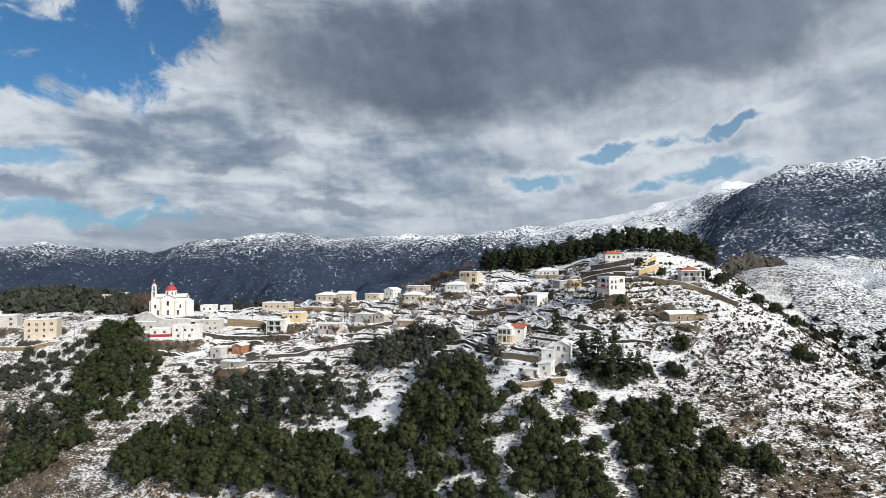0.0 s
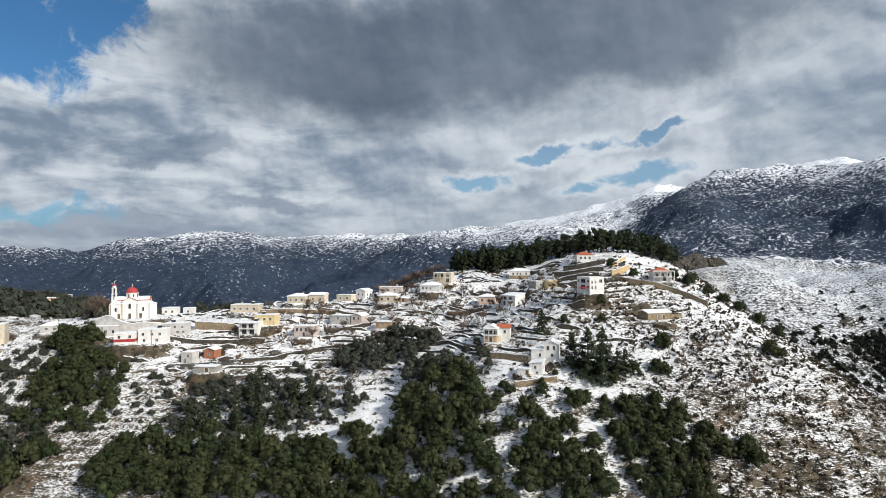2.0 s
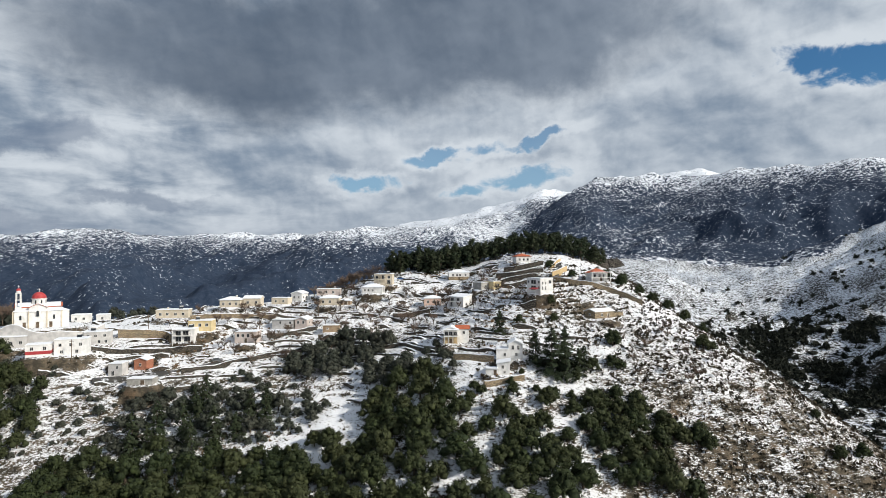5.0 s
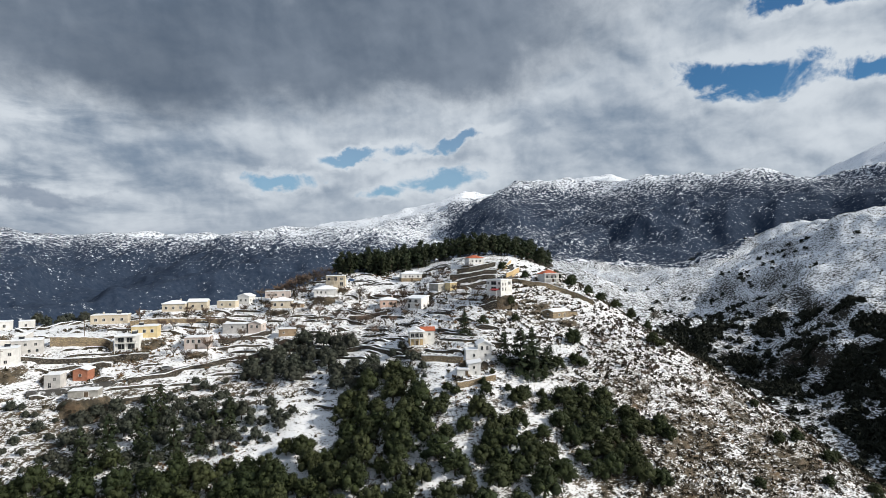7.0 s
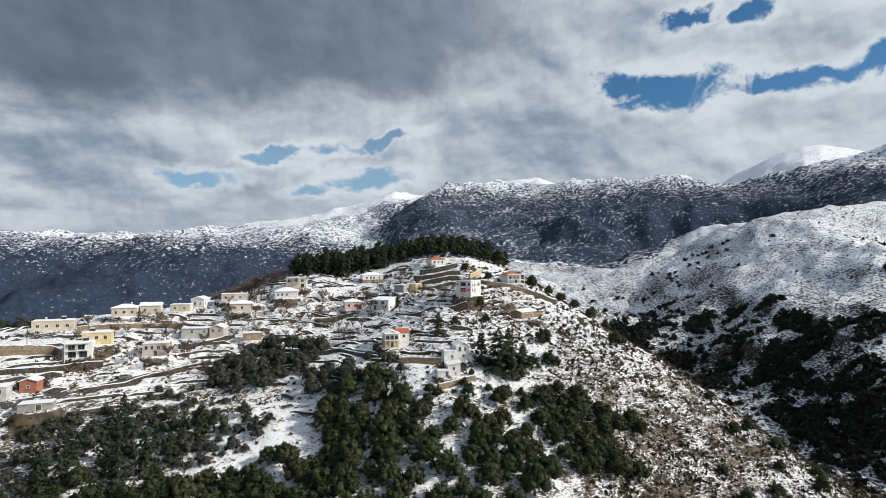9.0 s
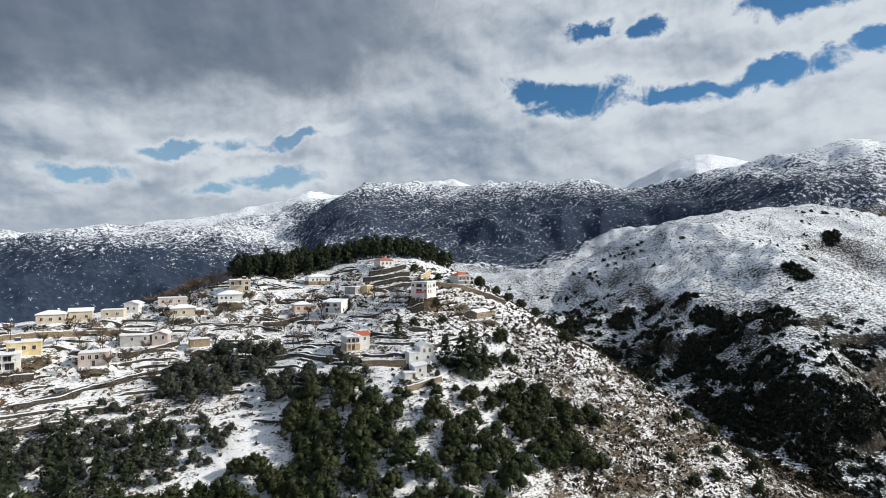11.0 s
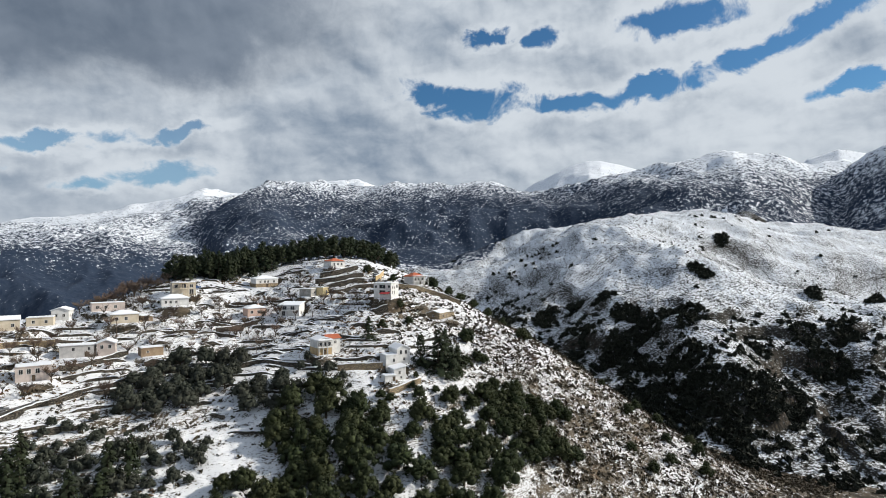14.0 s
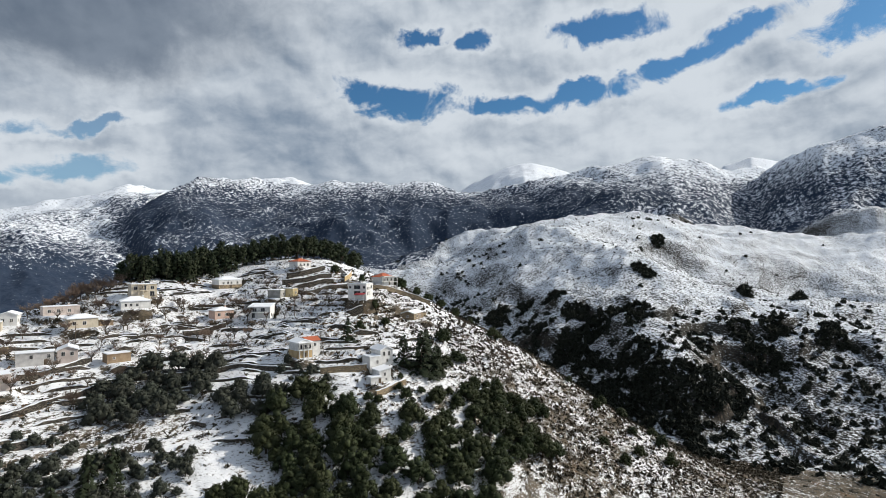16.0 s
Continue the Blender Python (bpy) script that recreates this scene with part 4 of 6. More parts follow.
def leaf_fan(verts, faces, normals, c, size, rng, way):
    """Two leaf blades that share a twig's end, turned mostly outwards; they catch the light as the clump does."""
    g = rng.gauss
    for _ in range(2):
        v = (g(0, 0.5) + way[0] * 1.3, g(0, 0.5) + way[1] * 1.3, g(0, 0.5) + way[2] * 1.3)
        a = cross3(v, (g(0, 1), g(0, 1), g(0, 1)))
        n = size / (math.sqrt(a[0] ** 2 + a[1] ** 2 + a[2] ** 2) + 1e-6)
        a = (a[0] * n, a[1] * n, a[2] * n)
        n = 1 / (math.sqrt(v[0] ** 2 + v[1] ** 2 + v[2] ** 2) + 1e-6)
        b = cross3((v[0] * n, v[1] * n, v[2] * n), a)
        p = [c[i] + g(0, 0.35) * size for i in range(3)]
        n = len(verts)
        verts.append([p[i] + a[i] * 0.65 - b[i] * 0.35 for i in range(3)])
        verts.append([p[i] + b[i] * 0.75 for i in range(3)])
        verts.append([p[i] - a[i] * 0.65 - b[i] * 0.35 for i in range(3)])
        faces.append((n, n + 1, n + 2))
        tip = [way[i] + v[i] * 0.12 for i in range(3)]
        normals.extend([tip, tip, tip])


def leaves_mesh(name, verts, faces, normals, material):
    me = bpy.data.meshes.new(name)
    me.from_pydata(verts, [], faces)
    me.polygons.foreach_set("use_smooth", np.ones(len(faces), bool))
    n = np.array(normals, float)
    n /= np.linalg.norm(n, axis=1)[:, None] + 1e-9
    me.normals_split_custom_set_from_vertices(n)
    me.materials.append(material)
    return me


def bough_core(verts, faces, normals, c, r, seed):
    """The dense inside of a clump: a rough lump a little smaller than its leaves."""
    bm = bmesh.new()
    bmesh.ops.create_icosphere(bm, subdivisions=2, radius=1.0)
    n = len(verts)
    bm.verts.ensure_lookup_table()
    for v in bm.verts:
        k = r * (1 + 0.42 * noise.noise(v.co * 2.6 + Vector((seed * 1.7, seed, 0))))
        verts.append([c[0] + v.co.x * k, c[1] + v.co.y * k, c[2] + v.co.z * k * 0.9])
        normals.append(list(v.co))
    faces.extend([tuple(n + v.index for v in f.verts) for f in bm.faces])
    bm.free()


def broad_tree(seed, height_m, radius, material, label, category, lobes=9, count=900, size=0.42, name="tree", low=0.2):
    """Trunk and limbs, and a crown of limbs' clumps, each a heap of smaller clumps of leaves, with an uneven outline and gaps."""
    rng = random.Random(seed)
    tree = thing(name, pose(0, 0, 0), label, category)
    bm = bmesh.new()
    stem(bm, (0, 0, -1.2), (0.1, 0, height_m * 0.35), radius * 0.08, radius * 0.055, 6)
    verts, faces, normals, clumps = [], [], [], []
    heart = np.array([0, 0, height_m * 0.38])
    for i in range(lobes):
        a = 2.4 * i + rng.uniform(-0.5, 0.5)
        f = (i + 0.5) / lobes
        zz = height_m * (low + (0.80 - low) * f)
        rr = radius * (0.74 - 0.56 * f ** 2) * rng.uniform(0.65, 1.15)
        big = radius * rng.uniform(0.26, 0.44) * (1.1 - 0.25 * f)
        c = np.array([math.cos(a) * rr, math.sin(a) * rr, zz])
        stem(bm, (0.05, 0, height_m * 0.2), tuple(c), radius * 0.04, radius * 0.012, 4)
        bough_core(verts, faces, normals, c, big * 0.66, seed + i)
        for k in range(9):
            v = np.array([rng.gauss(0, 1), rng.gauss(0, 1), rng.gauss(0.3, 0.8)])
            v /= np.linalg.norm(v)
            clumps.append((c + v * big * rng.uniform(0.45, 1.25), big * rng.uniform(0.26, 0.5)))
    bough_core(verts, faces, normals, np.array([0, 0, height_m * 0.44]), radius * 0.42, seed)
    part("trunk", bm, BARK, tree)
    for i in range(count):
        c, r = clumps[i % len(clumps)]
        v = np.array([rng.gauss(0, 1), rng.gauss(0, 1), rng.gauss(0.15, 0.9)])
        v = v / np.linalg.norm(v)
        p = c + v * r * (0.45 + 0.85 * rng.random())
        if p[2] > 0.05:
            out = p - heart
            leaf_fan(verts, faces, normals, p, size * rng.uniform(0.6, 1.3), rng, v * 0.62 + out / (np.linalg.norm(out) + 1e-6) * 0.45)
    crown = new("crown", leaves_mesh("crown", verts, faces, normals, material))
    crown.parent = tree
    return tree


def conifer(seed, height_m, radius, material, label, category, tiers=13, per=60, bare=0.16, size=0.42, name="conifer_tree"):
    """A straight trunk with uneven tiers of drooping boughs of needles."""
    rng = random.Random(seed)
    tree = thing(name, pose(0, 0, 0), label, category)
    bm = bmesh.new()
    stem(bm, (0, 0, -1.2), (0.15, 0.1, height_m * 0.97), radius * 0.07, 0.03, 6)
    verts, faces, normals = [], [], []
    for t in range(tiers):
        f = t / (tiers - 1)
        z = height_m * (bare + (1 - bare) * f) + rng.uniform(-0.2, 0.2)
        reach = radius * (1 - f) ** 0.62 + 0.3
        boughs = 5 if f < 0.75 else 4
        for b in range(boughs):
            a = 2 * math.pi * (b / boughs) + t * 1.3 + rng.uniform(-0.5, 0.5)
            far = reach * rng.uniform(0.45, 1.15)
            droop = rng.uniform(0.05, 0.30)
            stem(bm, (0, 0, z), (math.cos(a) * far * 0.8, math.sin(a) * far * 0.8, z - far * droop * 0.8), 0.05, 0.015, 3)
            for _ in range(max(4, int(per * far / radius / boughs))):
                s = 0.15 + 0.85 * rng.random() ** 0.6
                p = np.array([math.cos(a) * far * s, math.sin(a) * far * s, z - far * droop * s * s + abs(rng.gauss(0, 0.25))])
                p[:2] += np.array([rng.gauss(0, 1), rng.gauss(0, 1)]) * 0.13 * far * (1.2 - s * 0.6)
                leaf_fan(verts, faces, normals, p, size * rng.uniform(0.65, 1.25), rng, np.array([math.cos(a) * 0.6, math.sin(a) * 0.6, 0.7]))
    part("trunk", bm, BARK, tree)
    crown = new("crown", leaves_mesh("crown", verts, faces, normals, material))
    crown.parent = tree
    return tree


def twig_mesh(verts, faces):
    me = bpy.data.meshes.new("crown")
    me.from_pydata(verts, [], faces)
    me.materials.append(TWIGS)
    return me


def bare_tree(seed, height_m, radius, label, name="bare_tree"):
    rng = random.Random(seed)
    tree = thing(name, pose(0, 0, 0), label, "tree")
    bm = bmesh.new()
    stem(bm, (0, 0, -0.8), (0, 0, height_m * 0.35), 0.16, 0.11, 5)
    verts, faces = [], []
    for i in range(16):
        a, up_ = 2.4 * i, rng.uniform(0.5, 1.0)
        p = (math.cos(a) * radius * 0.35, math.sin(a) * radius * 0.35, height_m * (0.35 + 0.3 * up_))
        q = (math.cos(a) * radius * rng.uniform(0.6, 1), math.sin(a) * radius * rng.uniform(0.6, 1), height_m * rng.uniform(0.6, 1.0))
        stem(bm, (0, 0, height_m * 0.3), p, 0.07, 0.04, 3)
        stem(bm, p, q, 0.04, 0.015, 3)
        for _ in range(44):
            s = rng.random()
            c = np.array(p) + (np.array(q) - np.array(p)) * s
            d = np.array([rng.gauss(0, 0.35), rng.gauss(0, 0.35), abs(rng.gauss(0.3, 0.35))]) * radius * 0.5
            n = len(verts)
            verts.extend([tuple(c), tuple(c + d), tuple(c + d * 0.5 + np.array([0.05, 0.05, 0.0]))])
            faces.append((n, n + 1, n + 2))
    part("trunk", bm, BARK, tree)
    crown = new("crown", twig_mesh(verts, faces))
    crown.parent = tree
    return tree


OAKS = [broad_tree(11 + i, 6.6, 3.7, LEAF_OAK, "dark evergreen oak on the snowy slope", "tree", 12 + i, 2100, 0.24, "oak_tree") for i in range(5)]
OLIVES = [broad_tree(31 + i, 5.2, 3.1, LEAF_OLIVE, "grey-green olive tree on a snowy terrace", "olive tree", 11 + i, 1700, 0.20, "olive_tree") for i in range(4)]
PINES = [broad_tree(51 + i, 11.0, 3.0, LEAF_PINE, "dark green pine at the edge of a wood", "pine tree", 12, 900, 0.34, "pine_tree", 0.16) for i in range(3)]
CONIFERS = [conifer(71 + i, 14.0, 5.2, LEAF_PINE, "tall dark conifer with spreading boughs beside the houses", "conifer", 15, 240, 0.03, 0.44) for i in range(3)]
BARES = [bare_tree(91 + i, 4.6, 2.4, "leafless brown tree on a snowy terrace") for i in range(3)]
PLACED = []


def plant(kinds, x, y, scale, rng, stretch=1.0):
    """A tree of one of the kinds on the ground at x, y; the first of each kind is placed itself, the rest are copies."""
    ob = kinds[rng.randrange(len(kinds))]
    m = Matrix.LocRotScale((x, y, ground_z(x, y) - 0.1), Euler((0, 0, rng.uniform(0, 6.28))), None)
    made = copy_thing(ob, m)
    made.scale = (scale, scale, scale * stretch)
    PLACED.append((x, y, scale))
    return made


def grove(kinds, cx, cy, rx, ry, count, lo, hi, seed, gap=2.2, turn=0.0):
    """Trees scattered over an ellipse, none closer than the gap."""
    rng = random.Random(seed)
    c, s = math.cos(radians(turn)), math.sin(radians(turn))
    put = tries = 0
    while put < count and tries < count * 12:
        tries += 1
        a, r = rng.uniform(0, 6.283), math.sqrt(rng.random())
        u, v = math.cos(a) * r * rx, math.sin(a) * r * ry
        x, y = cx + u * c - v * s, cy + u * s + v * c
        if any((x - q[0]) ** 2 + (y - q[1]) ** 2 < (gap * (0.5 + 0.5 * q[2])) ** 2 for q in PLACED):
            continue
        if any((x - q[0]) ** 2 + (y - q[1]) ** 2 < (q[3] + 1.2) ** 2 for q in PLOTS):
            continue
        plant(kinds, x, y, rng.uniform(lo, hi), rng, rng.uniform(0.85, 1.2))
        put += 1


def single(kinds, seed, *spots):
    rng = random.Random(seed)
    for x, y, scale in spots:
        plant(kinds, x, y, scale, rng, rng.uniform(0.9, 1.15))


# trees that stand by themselves
single(CONIFERS, 1, (47.5, 177.5, 1.12), (44.0, 182.5, 0.8), (53, 179, 0.95), (57, 176.5, 0.7), (50.5, 174, 0.7), (40, 204, 0.66), (60.5, 179.5, 0.5))
single(OAKS, 2, (76.7, 187, 0.95), (78.5, 188, 0.7), (65.4, 212, 0.6), (70, 177, 0.75), (72, 175.5, 0.6), (114, 184, 0.8), (117, 183, 0.6), (91, 240, 0.55), (86, 252, 0.6), (118, 228, 0.7), (122, 224, 0.8), (126, 219, 0.75),
       (130, 213, 0.7), (112, 233, 0.8), (134, 207, 0.6), (109, 240, 0.8), (63, 205, 0.5), (49, 206, 0.6))
single(OAKS, 3, (13.4, 172.5, 1.0), (25, 166.4, 1.05), (27.5, 165, 0.8), (39.7, 166.6, 0.95), (42.5, 167.5, 0.7), (19, 164, 0.8), (53.1, 158.2, 1.1), (73.6, 154.4, 0.95), (77, 153, 0.8), (81.8, 150.3, 0.9), (84, 148.5, 0.8),
       (63.6, 165.7, 0.7), (62, 176.6, 0.7), (69, 164, 0.55), (10, 183, 0.6), (31, 172, 0.6), (47, 163, 0.8), (58, 163, 0.75), (145, 136, 0.7), (140, 118, 0.8), (150, 124, 0.7), (132, 128, 0.6), (128, 112, 0.8), (156, 140, 0.6), (118, 122, 0.7), (104, 132, 0.6))
single(OLIVES, 4, (-81, 209.7, 1.0), (-71.6, 212, 1.05), (-61.4, 205.7, 1.1), (-56.5, 217.8, 0.85), (-49, 213, 0.8), (-36, 204, 0.8), (-48.2, 228.9, 0.7), (-79.4, 222.3, 0.9), (-53.7, 207, 0.8),
       (-44, 221, 0.7), (-66, 224, 0.7), (-86, 203, 0.9))
single(OAKS, 8, (70, 138, 1.0), (66, 146, 1.0), (104, 124, 0.7),
       (119, 241, 0.6), (115, 237, 0.7), (128, 142, 0.7), (139, 143, 0.7), (136, 157, 0.5), (84, 152, 0.8), (77, 151, 0.9), (74, 157, 0.7))
# woods and groves
grove(CONIFERS, -140, 207, 14, 9, 6, 0.55, 0.85, 34, 6.0)
grove(CONIFERS, -64, 207, 24, 11, 14, 0.5, 0.75, 35, 4.6)
grove(OAKS, -16, 163, 34, 14, 44, 0.8, 1.4, 11, 4.8, 8)
grove(OAKS, -62, 179, 32, 11, 44, 0.8, 1.35, 12, 4.6, -16)
grove(OAKS, 0, 184, 13, 14, 18, 0.9, 1.4, 13, 4.8)
grove(OAKS, 59, 152, 12, 13, 28, 0.8, 1.4, 14, 4.0)
grove(OAKS, 18, 147, 22, 10, 13, 0.85, 1.4, 15, 5.4)
grove(OLIVES, -15, 229, 19, 11, 30, 1.0, 1.4, 16, 4.4, -10)
grove(OLIVES, 0, 207, 9, 9, 8, 0.9, 1.2, 17, 4.2)
grove(OLIVES, -64, 211, 26, 13, 16, 0.8, 1.2, 18, 5.0, -8)
grove(OAKS, -134, 227, 12, 16, 26, 0.9, 1.4, 19, 4.2)
grove(OLIVES, -166, 222, 18, 18, 18, 0.5, 0.9, 37, 5.0)
grove(OLIVES, -106, 222, 18, 18, 26, 0.3, 0.6, 32, 3.2)
grove(OAKS, -120, 222, 9, 16, 14, 0.5, 0.95, 38, 3.6)
grove(OLIVES, -62, 208, 40, 16, 52, 0.3, 0.75, 39, 3.2, -10)
grove(OAKS, -84, 196, 22, 8, 14, 0.5, 0.9, 40, 3.4, -10)
grove(OLIVES, -152, 225, 34, 26, 95, 0.35, 0.9, 41, 2.8)
grove(OLIVES, 6, 200, 16, 16, 14, 0.3, 0.7, 42, 3.2)
grove(OAKS, 31, 154, 12, 7, 9, 0.7, 1.15, 43, 4.4)
grove(OAKS, 34, 172, 26, 9, 9, 0.3, 0.6, 44, 3.2)
grove(OAKS, -20, 178, 18, 8, 8, 0.5, 1.0, 45, 3.6)
grove(OLIVES, -40, 226, 20, 8, 10, 0.3, 0.6, 46, 3.2)
grove(OAKS, -140, 250, 10, 7, 9, 0.9, 1.4, 20, 4.0)
grove(OAKS, -128, 235, 8, 7, 9, 1.0, 1.5, 21, 4.0)
grove(OAKS, -148, 206, 26, 13, 34, 0.8, 1.45, 22, 4.4)
grove(OAKS, -92, 190, 15, 10, 18, 0.9, 1.5, 33, 4.4)
grove(PINES, 102, 288, 30, 8, 52, 0.95, 1.25, 23, 3.4, -28)
grove(CONIFERS, 48, 306, 24, 8, 14, 0.65, 0.85, 36, 3.4, -14)
grove(PINES, 52, 312, 30, 11, 56, 0.9, 1.25, 24, 3.4, -14)
grove(OLIVES, -100, 302, 12, 6, 6, 0.7, 1.0, 26, 4.0)
grove(BARES, -20, 260, 64, 30, 110, 0.5, 1.1, 27, 2.8, -6)
grove(BARES, 45, 252, 34, 24, 40, 0.5, 1.0, 28, 2.8)
grove(BARES, 0, 306, 20, 6, 28, 0.9, 1.4, 29, 2.4, 8)
grove(BARES, 92, 184, 22, 20, 26, 0.5, 1.0, 30, 3.0)
grove(BARES, -148, 285, 8, 5, 6, 1.6, 2.0, 31, 3.5)
for kinds in (OAKS, OLIVES, PINES, CONIFERS, BARES):
    for ob in kinds:
        for o in (*ob.children_recursive, ob):
            bpy.data.objects.remove(o)


# ---- church ----
def dome(bm, z, r, h, seg=20, rings=7):
    prev = [bm.verts.new((math.cos(2 * math.pi * i / seg) * r, math.sin(2 * math.pi * i / seg) * r, z)) for i in range(seg)]
    for k in range(1, rings):
        t = math.pi / 2 * k / rings
        cur = [bm.verts.new((math.cos(2 * math.pi * i / seg) * r * math.cos(t), math.sin(2 * math.pi * i / seg) * r * math.cos(t), z + h * math.sin(t))) for i in range(seg)]
        for i in range(seg):
            bm.faces.new((prev[i], prev[(i + 1) % seg], cur[(i + 1) % seg], cur[i]))
        prev = cur
    tip = bm.verts.new((0, 0, z + h))
    for i in range(seg):
        bm.faces.new((prev[i], prev[(i + 1) % seg], tip))
    return bm


def drum(bm, x, y, z0, z1, r0, r1, seg=16):
    rings = [[bm.verts.new((x + math.cos(2 * math.pi * i / seg) * r, y + math.sin(2 * math.pi * i / seg) * r, z)) for i in range(seg)] for z, r in ((z0, r0), (z1, r1))]
    for i in range(seg):
        bm.faces.new((rings[0][i], rings[0][(i + 1) % seg], rings[1][(i + 1) % seg], rings[1][i]))
    bm.faces.new(rings[1])
    bm.faces.new(rings[0][::-1])
    return bm


def arched_window(home, m, ww, hh):
    """A tall pane with a round head in a raised surround."""
    def outline(w, h, y):
        pts = [(-w / 2, y, 0), (w / 2, y, 0)]
        pts += [(math.cos(a) * w / 2, y, h - w / 2 + math.sin(a) * w / 2) for a in (math.pi * i / 8 for i in range(9))]
        return pts

    def slab(w, h, y0, y1):
        bm = bmesh.new()
        a, b = [bm.verts.new(p) for p in outline(w, h, y0)], [bm.verts.new(p) for p in outline(w, h, y1)]
        bm.faces.new(a)
        bm.faces.new(b[::-1])
        for i in range(len(a)):
            j = (i + 1) % len(a)
            bm.faces.new((a[j], a[i], b[i], b[j]))
        return bm

    win = part("window", slab(ww + 0.3, hh + 0.15, -0.08, 0.06), TRIM, home)
    win.matrix_local = m
    part("pane", slab(ww, hh, -0.11, 0.02), GLASS, win, "dark arched pane")


def build_church():
    cx, cy, cz = CHURCH
    ch = thing("church", pose(cx, cy, EYE + cz, 0, 0, 14), "white domed church with red tiled roofs and a bell tower", "church")
    w, d, h = 14.6, 12.0, 6.4
    part("wall", walls("flat", w, d, h, 0, 2.5), WHITE, ch)
    # the aisles' low roofs and the cross of the nave
    part("roof", roof_shape("hip", w, d, h, 1.0, 0.3, True), CAP, ch, "low aisle roof under snow")
    for turn, span, name in ((0, 5.6, "transept"), (90, 5.4, "nave")):
        length = d + 0.5 if turn == 0 else w + 0.4
        bm = walls("gabley", span, length, h + 1.3, 1.5, -h + 0.3)
        ob = part(name, bm, WHITE, ch)
        ob.matrix_local = pose(0, 0, 0, 0, 0, turn)
        r = part("roof", roof_shape("gabley", span, length, h + 1.3, 1.5, 0.3, False), TILES, ob, "red tiled roof edge showing under the snow")
        s = part("roof_snow", roof_shape("gabley", span * 1.02, length * 0.93, h + 1.46, 1.46, 0.05, False), CAP, ob, "snow lying on the tiles")
        s.location = (0.1, -0.2, 0)
    part("drum", drum(bmesh.new(), 0, 0, h + 1.5, h + 4.4, 2.4, 2.4), WHITE, ch)
    for i in range(8):
        a = i * 45 + 22.5
        arched_window(ch, pose(2.4 * math.sin(radians(a)), -2.4 * math.cos(radians(a)), h + 2.6, 0, 0, a), 0.5, 1.4)
    part("cornice", drum(bmesh.new(), 0, 0, h + 4.35, h + 4.6, 2.65, 2.65), WHITE, ch)
    dm = part("dome", dome(bmesh.new(), h + 4.6, 2.45, 2.5), REDPAINT, ch, "red painted dome")
    for poly in dm.data.polygons:
        poly.use_smooth = True
    bm = bmesh.new()
    box(bm, -0.07, -0.07, h + 7.0, 0.07, 0.07, h + 8.5)
    box(bm, -0.42, -0.06, h + 7.85, 0.42, 0.06, h + 8.0)
    part("cross", bm, WHITE, ch)
    # apse at the far end
    part("apse", drum(bmesh.new(), w / 2, 0, -2, h - 0.3, 2.7, 2.7), WHITE, ch)
    part("apse_roof", drum(bmesh.new(), w / 2, 0, h - 0.3, h + 0.7, 2.95, 0.3), CAP, ch, "snow on the apse roof")
    for x, z, ww, hh in ((-5.4, 3.2, 0.7, 1.7), (0, 4.4, 0.9, 2.2), (5.2, 3.2, 0.7, 1.7)):
        arched_window(ch, wall_spot("front", w, d + (0.5 if x == 0 else 0), x, z, 0.0), ww, hh)
    for x, z in ((-4, 3.4), (0.0, 3.8), (4, 3.4)):
        arched_window(ch, wall_spot("right", w, d, x, z, 0.0), 0.6, 1.5)
        arched_window(ch, wall_spot("left", w, d, x, z, 0.0), 0.6, 1.5)
    for x in (-4.2, 0, 4.2):
        add_door(ch, wall_spot("front", w, d + (0.5 if x == 0 else 0), x, 0.05, 0.0), 1.0, 2.2)
    # buttress strips
    for x in (-7.7, -2.9, 2.9, 7.7):
        part("pilaster", box(bmesh.new(), x - 0.22, -d / 2 - 0.32, -1, x + 0.22, -d / 2 - 0.02, h + 0.1), CREAM, ch)
    # bell tower of open stages
    tx, ty = -w / 2 + 1.2, -d / 2 + 1.0
    part("tower", box(bmesh.new(), tx - 0.95, ty - 0.95, -2, tx + 0.95, ty + 0.95, 8.2), WHITE, ch)
    z = 8.2
    for stage, half in ((2.5, 0.72), (2.3, 0.64)):
        bm = bmesh.new()
        for sx in (-1, 1):
            for sy in (-1, 1):
                box(bm, tx + sx * half - 0.22, ty + sy * half - 0.22, z, tx + sx * half + 0.22, ty + sy * half + 0.22, z + stage)
        part("belfry", bm, WHITE, ch)
        part("ledge", box(bmesh.new(), tx - half - 0.34, ty - half - 0.34, z + stage, tx + half + 0.34, ty + half + 0.34, z + stage + 0.25), WHITE, ch)
        z += stage + 0.25
    bell = bmesh.new()
    drum(bell, tx, ty, z - 2.0, z - 1.3, 0.42, 0.22, 10)
    part("bell", bell, RAIL, ch, "dark bronze bell")
    cap = bmesh.new()
    drum(cap, tx, ty, z, z + 0.9, 0.8, 0.7, 8)
    part("lantern", cap, WHITE, ch)
    cap = dome(bmesh.new(), 0, 0.8, 0.9, 12, 5)
    part("tower_dome", cap, REDPAINT, ch, "small red dome").location = (tx, ty, z + 0.9)
    bm = bmesh.new()
    box(bm, tx - 0.05, ty - 0.05, z + 1.9, tx + 0.05, ty + 0.05, z + 2.9)
    box(bm, tx - 0.28, ty - 0.05, z + 2.4, tx + 0.28, ty + 0.05, z + 2.52)
    part("cross", bm, WHITE, ch)


build_church()


# ---- house extras ----
def parts_of(x, y, z, turn, name, label, category):
    made = thing(name, pose(x, y, EYE + z, 0, 0, turn), label, category)
    made.scale = SIZE
    return made


def slab_part(parent, name, b, material, label=""):
    return part(name, box(bmesh.new(), *b), material, parent, label)


